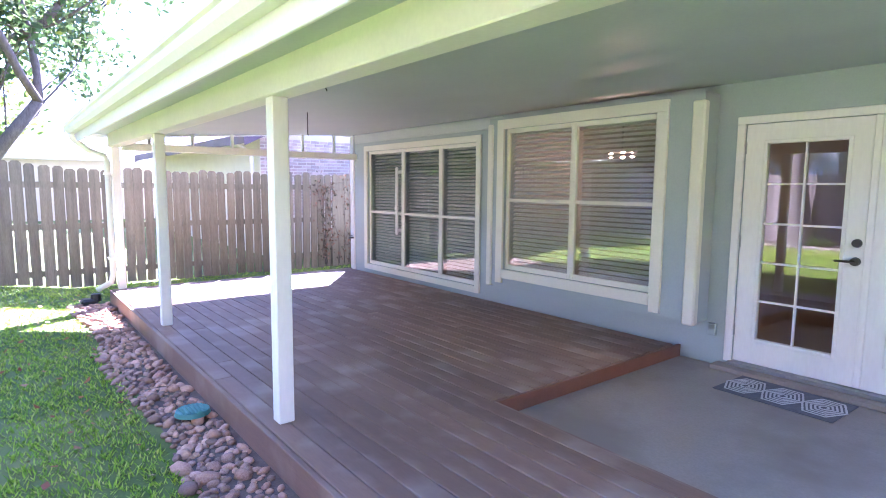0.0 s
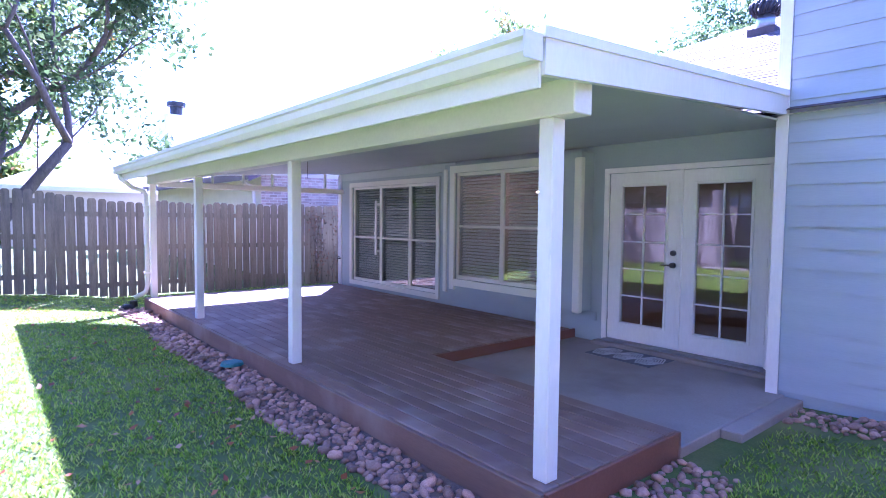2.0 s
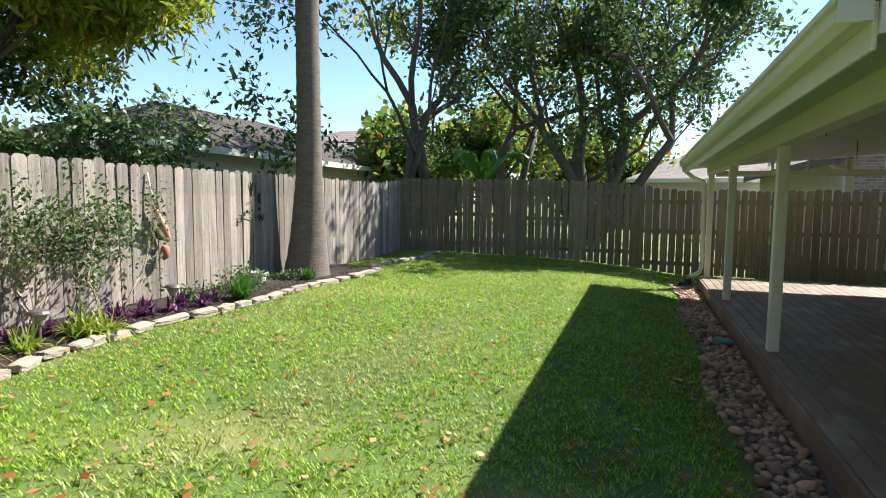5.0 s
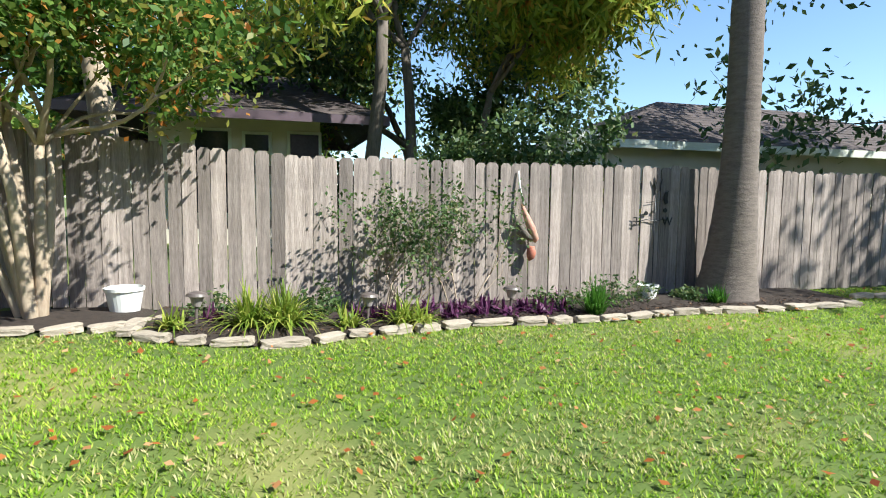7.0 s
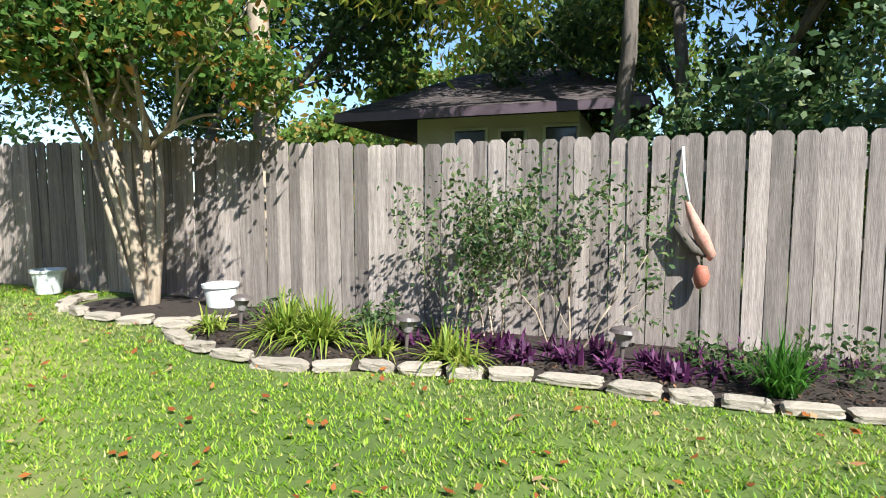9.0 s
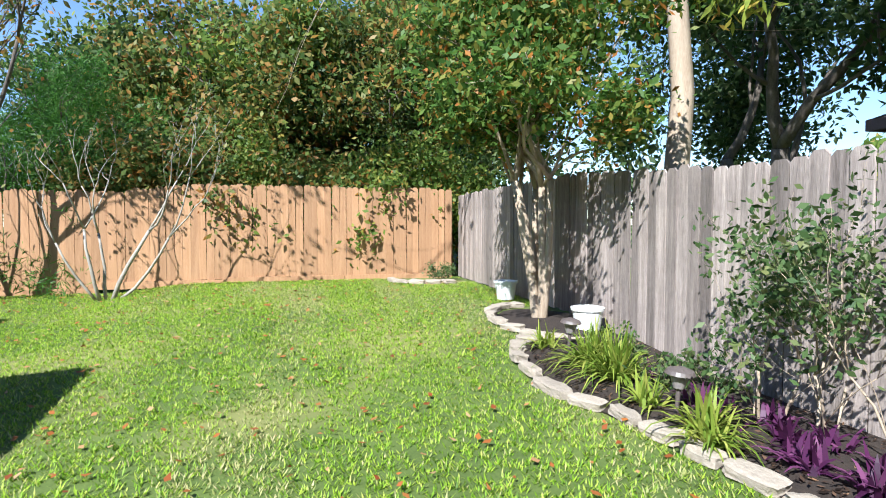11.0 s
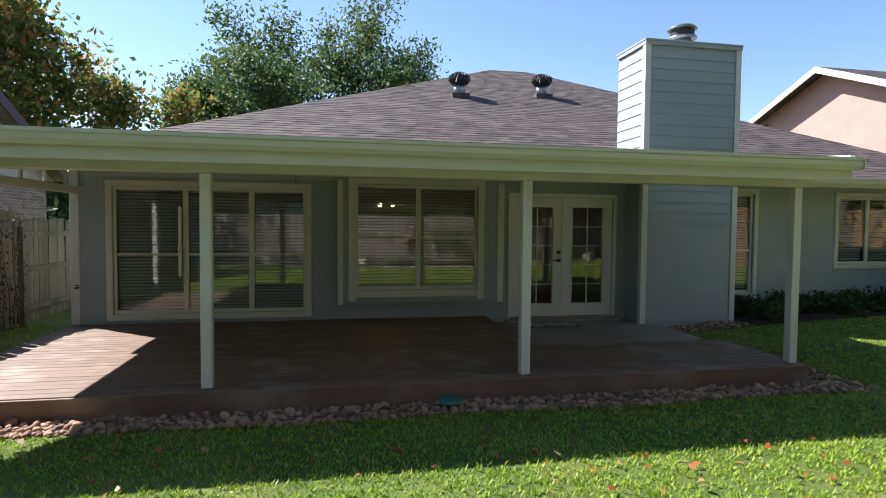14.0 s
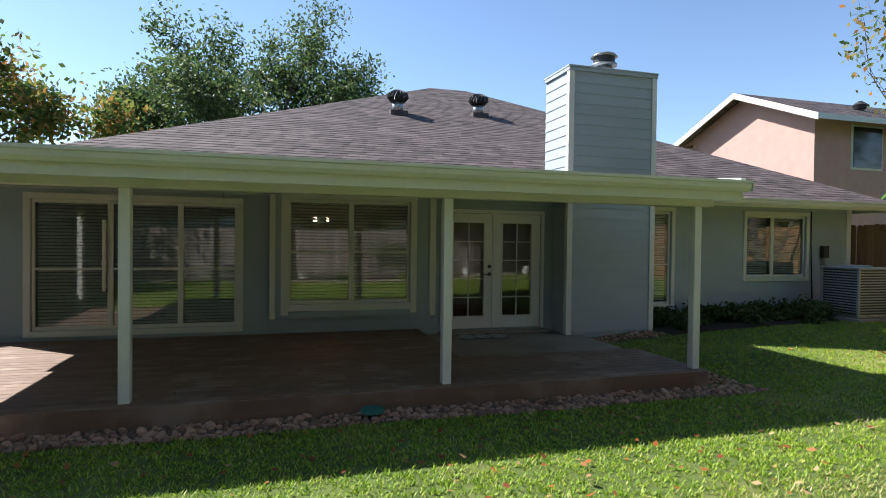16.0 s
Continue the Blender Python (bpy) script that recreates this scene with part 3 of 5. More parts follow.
structure_mesh("porch_roof", sheet(PR["x0"], PR["x1"], PR["y0"], 3.16, roof_z(PR["y0"]), roof_z(3.16), 0.05, RAKE_IN), M_SHINGLE, "low-sloped shingled porch roof", "roof")
structure_mesh("porch_ceiling", sheet(PR["x0"] + 0.06, PR["x1"] - 0.06, -0.4, WY, 2.36, 2.6, 0.02, RAKE_IN * 1.15), M_CEIL, "blue-grey painted porch ceiling", "ceiling")
porch = thing("porch_frame", None, "white-painted porch posts, beams, fascia and gutter", "porch", kind="structure")
POSTS = (-8.95, -6.31, -3.235, -0.06)
for k, x in enumerate(POSTS):
    w = 0.05
    part("post", box(x - w, -w, 0.2, x + w, w, 2.18, 0.006), M_WHITE, porch)
part("beam", box(PR["x0"] + 0.08, -0.075, 2.18, 0.14, 0.075, 2.37, 0.006), M_TRIM, porch)
part("beam", box(-8.95, 0.075, 2.14, -8.8, WY, 2.24, 0.006), M_TRIM, porch)
for k in range(6):
    y = 0.4 + k * 0.58
    part("stud", box(-8.9, y, 2.24, -8.86, y + 0.04, 2.36 + 0.058 * (y + 0.4)), M_TRIM, porch)
part("fascia", box(PR["x0"], -0.44, 2.23, PR["x1"], -0.42, 2.42, 0.004), M_TRIM, porch)
for x, sgn in ((PR["x1"], 1), (PR["x0"], -1)):
    inn = RAKE_IN if sgn > 0 else 0.0
    vs, fs = sheet(x - 0.02, x + 0.02, -0.42, 3.14 if sgn > 0 else WY, 2.46, 2.46 + 0.083 * 3.6, 0.17, inn, inn)
    o = new("rake_board", mesh_of("rake_board", vs, fs, M_WHITE))
    o.parent = porch
    vs, fs = sheet(x - 0.035, x + 0.035, -0.44, 3.14 if sgn > 0 else WY, 2.5, 2.5 + 0.083 * 3.6, 0.05, inn, inn)
    o = new("drip_board", mesh_of("drip_board", vs, fs, M_WHITE))
    o.parent = porch


def gutter(parent, x0, x1, y, z):
    prof = [(0, 0), (0, -0.12), (-0.07, -0.125), (-0.1, -0.085), (-0.105, -0.04), (-0.125, -0.03), (-0.125, 0.0), (-0.118, 0.0), (-0.118, -0.024), (-0.098, -0.034), (-0.093, -0.08), (-0.066, -0.117), (-0.008, -0.113), (-0.008, 0)]
    vs = [(x, y + a, z + b) for x in (x0, x1) for a, b in prof]
    n = len(prof)
    fs = [(k, (k + 1) % n, n + (k + 1) % n, n + k) for k in range(n)] + [tuple(range(n))[::-1], tuple(range(n, 2 * n))]
    o = new("gutter", mesh_of("gutter", vs, fs, M_TRIM))
    o.parent = parent
    for xe in (x0, x1):
        part("gutter_end", box(xe - 0.004, y - 0.122, z - 0.12, xe + 0.004, y, z, 0.001), M_TRIM, parent)


gutter(porch, PR["x0"] - 0.02, PR["x1"] + 0.02, -0.444, 2.46)
ds = thing("downspout", None, "cream metal downspout with elbows beside the corner post", "downspout")
tube_part("pipe", [(-9.0, -0.5, 2.34), (-9.0, -0.48, 2.27), (-8.99, -0.3, 2.12), (-8.96, -0.12, 2.06), (-8.95, -0.1, 1.95), (-8.95, -0.1, 0.42), (-8.96, -0.13, 0.3), (-9.0, -0.3, 0.2)], [0.04] * 8, M_TRIM, ds, 8)
part("strap", box(-9.0, -0.15, 0.62, -8.9, -0.05, 0.65), M_WHITE, ds)
part("strap", box(-9.0, -0.15, 1.8, -8.9, -0.05, 1.83), M_WHITE, ds)
for (x, y, ln) in ((-5.6, 1.3, 0.22), (-3.3, 0.35, 0.1)):
    h = thing("ceiling_hook", pose(x, y, 2.36 + 0.058 * (y + 0.4) - 0.02), "thin dark hook hanging from the porch ceiling", "hook")
    tube_part("wire", [(0, 0, 0.01), (0, 0, -ln), (0.015, 0, -ln - 0.02)], [0.004] * 3, M_BLACK, h, 5)

# concrete slab and door mat
tagged(part("patio_slab", add_box(box(-2.72, 1.3, -0.1, 0.06, WY, 0.08, 0.008), 0.06, 1.9, -0.1, 0.22, 3.16, 0.075, 0.008), M_SLAB), "worn tan concrete patio slab", "patio", kind="structure")
tagged(part("door_step", box(-2.3, WY - 0.16, 0.08, -0.2, WY, 0.12, 0.006), M_SLAB), "low concrete door sill", "step", kind="structure")


def door_mat():
    t = thing("door_mat", pose(-1.6, 3.31, 0.081, 0, 0, -2), "grey woven door mat with white hexagon stripes", "mat")
    part("base", box(-0.42, -0.25, 0, 0.42, 0.25, 0.008, 0.003), material("mat_grey", (0.1, 0.1, 0.12), (0.16, 0.16, 0.18), 30, 0.95, 0.5, 200), t)
    bm = bmesh.new()
    for i in range(3):
        for r in (0.025, 0.05, 0.075, 0.1, 0.125):
            cx = -0.28 + i * 0.28
            for k in range(6):
                a0, a1 = math.pi / 3 * k, math.pi / 3 * (k + 1)
                p, q = Vector((cx + r * 1.15 * math.cos(a0), r * 1.7 * math.sin(a0), 0)), Vector((cx + r * 1.15 * math.cos(a1), r * 1.7 * math.sin(a1), 0))
                m = Matrix.Translation((p + q) / 2 + Vector((0, 0, 0.009))) @ Matrix.Rotation(math.atan2(q.y - p.y, q.x - p.x), 4, "Z") @ Matrix.Diagonal(((q - p).length + 0.006, 0.014, 0.003, 1))
                bmesh.ops.create_cube(bm, size=1.0, matrix=m)
    part("stripes", bm, material("mat_white", (0.5, 0.5, 0.5), (0.6, 0.6, 0.6), 30, 0.95, 0.5, 200), t)


door_mat()
# electric outlet and tap on the wall
o = thing("wall_outlet", pose(-2.36, WY, 0.4), "small grey weatherproof outlet box", "outlet")
part("cover", box(-0.035, -0.03, -0.055, 0.035, 0.002, 0.055, 0.006), M_WALL, o)
o = thing("wall_tap", pose(-8.9, WY - 0.03, 0.75), "small dark garden tap on the corner board", "tap")
part("spout", add_cone(bmesh.new(), (0, 0, 0), 0.018, 0.014, 0.09, 10, pose(0, 0, 0, 90)), M_DARKMETAL, o)
part("wheel", add_cone(bmesh.new(), (0, -0.05, 0.03), 0.03, 0.03, 0.012, 10), M_DARKMETAL, o)


# ---- main roof ----
EL, ER, EY, EZ, RY, RZ, RL, RR, BY = -9.4, 7.85, 3.1, 2.62, 12.3, 6.77, -0.2, 1.0, 21.5


def shingled(name, a, b, c, d, mat, label, expo=0.16, w=0.32, seed=1):
    """Courses of overlapping shingles on the slope from eave a-b up to ridge d-c."""
    rng = random.Random(seed)
    a, b, c, d = map(Vector, (a, b, c, d))
    up = ((c + d) / 2 - (a + b) / 2)
    nrm = (b - a).cross(up).normalized()
    n = max(3, int(((d - a) - (b - a).normalized() * (d - a).dot((b - a).normalized())).length / expo))
    vs, fs = [], []
    for i in range(n):
        f0, f1 = i / n, min(1.0, (i + 1.05) / n)
        l0, r0, l1, r1 = a.lerp(d, f0), b.lerp(c, f0), a.lerp(d, f1), b.lerp(c, f1)
        ln = (r0 - l0).length
        m = max(1, int(ln / w))
        off = rng.random()
        cuts = [0.0] + [min(1.0, (k + off) / m) for k in range(m)] + [1.0]
        for k in range(len(cuts) - 1):
            u0, u1 = cuts[k], cuts[k + 1]
            if u1 - u0 < 1e-4:
                continue
            lift = 0.005 + 0.005 * rng.random()
            o = len(vs)
            p, q = l0.lerp(r0, u0), l0.lerp(r0, u1)
            vs += [p + nrm * lift, q + nrm * lift, l1.lerp(r1, u1) + nrm * 0.002, l1.lerp(r1, u0) + nrm * 0.002, p, q]
            fs += [(o, o + 1, o + 2, o + 3), (o + 4, o + 5, o + 1, o)]
    ob = new(name, mesh_of(name, vs, fs, mat))
    return tagged(ob, label, "roof", kind="structure")


A, B, C, D = (EL, EY, EZ), (ER, EY, EZ), (RR, RY, RZ), (RL, RY, RZ)
E_, F_ = (EL, BY, EZ), (ER, BY, EZ)
shingled("roof_front", A, B, C, D, M_SHINGLE, "dark brown asphalt shingle hip roof", seed=2)
shingled("roof_right", B, F_, C, C, M_SHINGLE, "dark brown asphalt shingle hip roof", 0.3, 0.6, seed=3)
structure_mesh("roof_left", ([E_, A, D], [(0, 1, 2)]), M_SHINGLE, "dark brown asphalt shingle hip roof", "roof")
structure_mesh("roof_rear", ([F_, E_, D, C], [(0, 1, 2, 3)]), M_SHINGLE, "dark brown asphalt shingle hip roof", "roof")
structure_mesh("soffit", ([(EL, EY, EZ - 0.03), (ER, EY, EZ - 0.03), (ER, BY, EZ - 0.03), (EL, BY, EZ - 0.03)], [(0, 3, 2, 1)]), M_TRIM, "pale boxed eave soffit", "soffit")
ev = thing("eave", None, "pale eave fascia with gutter", "eave", kind="structure")
part("fascia", box(1.64, EY - 0.02, EZ - 0.16, ER, EY, EZ + 0.01, 0.004), M_TRIM, ev)
part("fascia", box(ER, EY - 0.02, EZ - 0.16, ER + 0.02, BY, EZ + 0.01), M_TRIM, ev)
gutter(ev, 1.66, ER, EY - 0.022, EZ + 0.0)


def turbine(x, y):
    z = EZ + (RZ - EZ) * (y - EY) / (RY - EY)
    t = thing("roof_vent", pose(x, y, z), "dark ribbed turbine vent on the shingle roof", "roof vent", "roof vents")
    part("flashing", box(-0.22, -0.22, -0.1, 0.22, 0.22, 0.03), M_SHINGLE, t)
    part("neck", add_cone(bmesh.new(), (0, 0, 0), 0.15, 0.14, 0.28, 20), M_GREYMETAL, t, "", True)
    me = None
    for k in range(18):
        a = 2 * math.pi * k / 18
        pts = [(0.17 * math.cos(a), 0.17 * math.sin(a), 0.28), (0.25 * math.cos(a + 0.15), 0.25 * math.sin(a + 0.15), 0.38), (0.25 * math.cos(a + 0.3), 0.25 * math.sin(a + 0.3), 0.46), (0.1 * math.cos(a + 0.5), 0.1 * math.sin(a + 0.5), 0.56)]
        tube_part("fin", pts, [0.022, 0.03, 0.03, 0.015], M_DARKMETAL, t, 4)
    part("dome", add_cone(bmesh.new(), (0, 0, 0.28), 0.19, 0.06, 0.29, 18), M_DARKMETAL, t)


turbine(-2.14, 8.2)
turbine(0.17, 8.65)


# ---- air conditioner, shrubs by the right wall ----
def air_conditioner():
    z = ground_z(6.2, 2.6)
    t = thing("air_conditioner", pose(6.05, 2.7, z), "grey outdoor air conditioner unit with louvred sides", "air conditioner")
    part("pad", box(-0.5, -0.5, -0.06, 0.5, 0.5, 0.05, 0.01), M_SLAB, t)
    part("base_pan", box(-0.41, -0.41, 0.05, 0.41, 0.41, 0.12, 0.02), M_GREYMETAL, t)
    part("coil", box(-0.37, -0.37, 0.1, 0.37, 0.37, 0.98), M_DARKMETAL, t)
    for sx in (-1, 1):
        for sy in (-1, 1):
            part("corner_post", box(sx * 0.36, sy * 0.36, 0.1, sx * 0.41, sy * 0.41, 1.0, 0.01), M_ACGREY, t)
    for i in range(16):
        z = 0.15 + i * 0.052
        for bx in ((-0.37, -0.405, z, 0.37, -0.385, z + 0.022), (0.385, -0.37, z, 0.405, 0.37, z + 0.022), (-0.405, -0.37, z, -0.385, 0.37, z + 0.022)):
            part("louvre", box(*bx), M_ACGREY, t)
    part("top", add_cone(box(-0.42, -0.42, 0.98, 0.42, 0.42, 1.03, 0.02), (0, 0, 1.03), 0.3, 0.27, 0.03, 24), M_ACGREY, t)
    part("badge", box(0.28, -0.415, 0.86, 0.36, -0.405, 0.92), M_WHITE, t)


M_ACGREY = material("ac_paint", (0.3, 0.3, 0.29), (0.36, 0.36, 0.35), 4, 0.5, 0.05, 40)
air_conditioner()
mt = thing("electric_meter", pose(6.45, WY, 1.45), "small grey meter box with conduit on the wall", "meter")
part("box", box(-0.08, -0.1, 0.0, 0.08, 0.002, 0.26, 0.01), M_DARKMETAL, mt)
tube_part("conduit", [(0, -0.05, 0.02), (0.0, -0.05, -0.12), (0.12, -0.05, -0.2), (0.14, -0.05, -0.6)], [0.018] * 4, M_ACGREY, mt)
tube_part("cable", [(-0.35, -0.02, 1.0), (-0.35, -0.02, 0.3), (-0.3, -0.03, -0.9)], [0.012] * 3, M_DARKMETAL, mt)


# ---- neighbouring houses ----
def gable_house(name, x0, x1, y0, y1, wall_h, ridge_h, axis, wall_mat, roof_mat, label, windows=(), over=0.5, hip=0.0, fascia=None, base=0.3):
    """A house with a ridge along x or y; hip: how far the ridge ends are drawn in."""
    t = thing(name, None, label, "house")
    part("wall", box(x0, y0, base - 0.4, x1, y1, wall_h), wall_mat, t)
    a0, a1, b0, b1 = x0 - over, x1 + over, y0 - over, y1 + over
    if axis == "x":
        ym = (y0 + y1) / 2
        P = [(a0, b0), (a1, b0), (a1, b1), (a0, b1)]
        R = [(a0 + hip, ym), (a1 - hip, ym)]
        order = [(0, 1, 1, 0), (2, 3, 0, 1)]
        ends = [(1, 2, 1), (3, 0, 0)]
    else:
        xm = (x0 + x1) / 2
        P = [(a0, b0), (a1, b0), (a1, b1), (a0, b1)]
        R = [(xm, b0 + hip), (xm, b1 - hip)]
        order = [(1, 2, 1, 0), (3, 0, 0, 1)]
        ends = [(0, 1, 0), (2, 3, 1)]
    e = [(*p, wall_h) for p in P]
    r = [(*p, ridge_h) for p in R]
    for k, (i, j, c, d) in enumerate(order):
        ob = shingled("roof", e[i], e[j], r[c], r[d], roof_mat, "", 0.22, 0.5, seed=k + 5)
        ob.parent = t
        del ob["category"]
        ob["kind"] = "stuff"
    for i, j, c in ends:
        if hip:
            ob = shingled("roof", e[i], e[j], r[c], r[c], roof_mat, "", 0.22, 0.5, seed=i + 9)
            ob.parent = t
            del ob["category"]
            ob["kind"] = "stuff"
        else:
            s = Vector(e[i]).lerp(Vector(e[j]), 0.5)
            inn = (Vector(((x0 + x1) / 2, (y0 + y1) / 2, wall_h)) - s).normalized() * over
            o = new("gable", mesh_of("gable", [Vector(e[i]) + inn, Vector(e[j]) + inn, Vector(r[c]) + inn - Vector((0, 0, 0.06))], [(0, 1, 2)], wall_mat))
            o.parent = t
            for q, w in ((e[i], r[c]), (r[c], e[j])):
                q, w = Vector(q), Vector(w)
                dn = Vector((0, 0, -0.24))
                th = inn.normalized() * 0.05
                vs = [q, w, w + dn, q + dn, q + th, w + th, w + dn + th, q + dn + th]
                o = new("barge_board", mesh_of("barge_board", vs, [(0, 1, 2, 3), (7, 6, 5, 4), (0, 4, 5, 1), (3, 2, 6, 7)], fascia or M_WHITE))
                o.parent = t
    edges = {"S": (a0, b0 - 0.02, wall_h - 0.2, a1, b0, wall_h), "N": (a0, b1, wall_h - 0.2, a1, b1 + 0.02, wall_h), "W": (a0 - 0.02, b0, wall_h - 0.2, a0, b1, wall_h), "E": (a1, b0, wall_h - 0.2, a1 + 0.02, b1, wall_h)}
    for side in ("SNWE" if hip else "SN" if axis == "x" else "WE"):
        part("fascia", box(*edges[side]), fascia or M_TRIM, t)
    for face, u, z, w, h in windows:
        if face in "NS":
            y = y0 if face == "S" else y1
            sg = -1 if face == "S" else 1
            bx, fr = (u - w / 2, y + sg * 0.02, z, u + w / 2, y + sg * 0.005, z + h), (u - w / 2 - 0.08, y + sg * 0.04, z - 0.08, u + w / 2 + 0.08, y + sg * 0.0, z + h + 0.08)
            bar = (u - 0.025, y + sg * 0.05, z, u + 0.025, y + sg * 0.02, z + h)
        else:
            x = x0 if face == "W" else x1
            sg = -1 if face == "W" else 1
            bx, fr = (x + sg * 0.02, u - w / 2, z, x + sg * 0.005, u + w / 2, z + h), (x + sg * 0.04, u - w / 2 - 0.08, z - 0.08, x, u + w / 2 + 0.08, z + h + 0.08)
            bar = (x + sg * 0.05, u - 0.025, z, x + sg * 0.02, u + 0.025, z + h)
        wdw = part("window", box(*fr, 0.01), fascia if fascia and face in "W" else M_TRIM, t)
        grow_out = 0.045 * sg
        if face in "NS":
            part("pane", box(bx[0], bx[1] + grow_out, bx[2], bx[3], bx[4] + grow_out, bx[5]), M_DKWIN, wdw)
        else:
            part("pane", box(bx[0] + grow_out, bx[1], bx[2], bx[3] + grow_out, bx[4], bx[5]), M_DKWIN, wdw)
        part("mullion", box(*bar), M_TRIM, wdw)
    return t


# house beyond the left fence: pale roof, stucco gable towards the yard, brick wall
lh = gable_house("neighbour_house", -23, -12.3, 3.3, 10.3, 2.75, 4.7, "x", M_CREAM, M_SHINGLE_L, "single-storey neighbour house with pale shingles and stucco gable", fascia=M_PURPLE_FASCIA, over=0.5)


def brick_face(x, y0, y1, z0, z1):
    """Bricks on the wall that faces the yard."""
    vs, fs = [], []
    rng = random.Random(8)
    z, row = z0, 0
    while z < z1:
        y = y0 - (0.11 if row % 2 else 0)
        while y < y1:
            a, b = max(y, y0) + 0.005, min(y + 0.21, y1) - 0.005
            if b - a > 0.03:
                o, d = len(vs), 0.012 + 0.004 * rng.random()
                for yy in (a, b):
                    for zz in (z + 0.005, z + 0.062):
                        vs += [(x, yy, zz), (x + d, yy, zz)]
                fs += [(o + 1, o + 5, o + 7, o + 3), (o, o + 1, o + 3, o + 2), (o + 4, o + 6, o + 7, o + 5), (o + 2, o + 3, o + 7, o + 6), (o, o + 4, o + 5, o + 1)]
            y += 0.22
        z += 0.072
        row += 1
    return vs, fs


bf = new("brickwork", mesh_of("brickwork", *brick_face(-12.3, 3.3, 10.3, 1.0, 2.72), M_BRICK))
bf.parent = lh
tagged(bf, "pale multicoloured brick courses", kind="stuff")
dsn = tube_part("downspout", [(-12.6, 2.85, 2.72), (-12.6, 2.85, 2.6), (-12.45, 3.15, 2.4), (-12.4, 3.2, 0.4)], [0.05] * 4, M_CREAM, lh)

# houses beyond the left fence, further away, with a tall white chimney
h2 = gable_house("neighbour_house", -42, -29, -1.5, 8.5, 2.9, 5.2, "y", M_CREAM, M_SHINGLE_L, "distant single-storey house with brown hip roof", hip=4.5)
h3 = gable_house("neighbour_house", -62, -50, -3.0, 8.0, 2.9, 5.9, "y", M_CREAM, M_SHINGLE_L, "distant single-storey house with pale hip roof", hip=4.5)
wc = thing("white_chimney", pose(-26.7, 5.0, 0), "tall white chimney with dark metal cap", "chimney")
part("shaft", box(-0.65, -0.65, 0, 0.65, 0.65, 6.3, 0.02), M_WHITE, wc)
part("cap", add_cone(add_cone(bmesh.new(), (0, 0, 6.3), 0.28, 0.28, 0.5, 18), (0, 0, 6.75), 0.42, 0.42, 0.2, 18), M_DARKMETAL, wc)

# houses beyond the back fence
# over=1.5 with set-back walls is shaped to keep the wall in shade
# the two tall window panels stand in for dark, shaded wall openings
gable_house("neighbour_house", -0.8, 3.2, -20.2, -15.6, 3.54, 5.07, "x", M_CREAM, M_SHINGLE_D, "neighbour house in deep shade under a dark brown hip roof", [("N", 0.75, 2.75, 0.55, 0.4), ("N", 1.8, 1.2, 0.75, 2.0), ("N", -0.4, 1.2, 0.7, 2.0)], over=1.5, hip=2.1, fascia=M_PURPLE_FASCIA)
cream_house = gable_house("neighbour_house", -20.0, -7.6, -18.0, -13.0, 3.1, 4.65, "x", M_CREAM, M_SHINGLE_D, "neighbour house with dark hip roof and cream walls", [("N", -12.0, 1.2, 1.2, 1.2)], hip=3.8)
part("wing_wall", box(-7.55, -14.6, 0.0, -6.5, -13.1, 3.36, 0.01), M_WHITE, cream_house, "white siding wing")
for k in range(9):
    part("siding_board", box(-7.56, -13.096, 1.72 + k * 0.18, -6.49, -13.08, 1.89 + k * 0.18, 0.004), M_WHITE, cream_house)
gable_house("neighbour_house", -34, -24, -21, -13, 4.3, 6.0, "y", M_CREAM, M_SHINGLE_L, "two-tone neighbour house with row of windows under the eave", [("E", -14.5, 2.2, 1.0, 1.6), ("E", -16.5, 2.2, 1.0, 1.6), ("E", -18.8, 2.2, 1.0, 1.6), ("N", -27, 2.2, 1.2, 1.6), ("N", -30, 2.2, 1.2, 1.6)], hip=2.0)
# two-storey pink house beyond the right fence
gable_house("two_storey_house", 13.5, 27.0, 10.0, 16.2, 6.3, 7.9, "x", M_PINK, M_SHINGLE, "two-storey pink stucco house with brown shingle roof", [("S", 16.0, 4.6, 1.4, 1.5), ("S", 19.6, 4.0, 1.2, 2.2), ("S", 17.0, 1.2, 1.6, 1.2)], over=0.7, fascia=M_WHITE)
tv = thing("roof_vent", pose(17.2, 11.2, 6.85), "dark ribbed turbine vent on the neighbour roof", "roof vent", "roof vents")
part("neck", add_cone(bmesh.new(), (0, 0, -0.2), 0.15, 0.15, 0.5, 16), M_DARKMETAL, tv)
part("dome", add_cone(add_cone(bmesh.new(), (0, 0, 0.3), 0.2, 0.28, 0.16, 16), (0, 0, 0.46), 0.28, 0.08, 0.16, 16), M_DARKMETAL, tv)


# ---- trees ----
up_stems = lambda rng, n, lean, ln, r: [((lean * math.cos(2 * math.pi * k / n + rng.random()), lean * math.sin(2 * math.pi * k / n + rng.random()), 1.0), ln * rng.uniform(0.85, 1.1), r * rng.uniform(0.75, 1.1)) for k in range(n)]
R1 = random.Random(4)
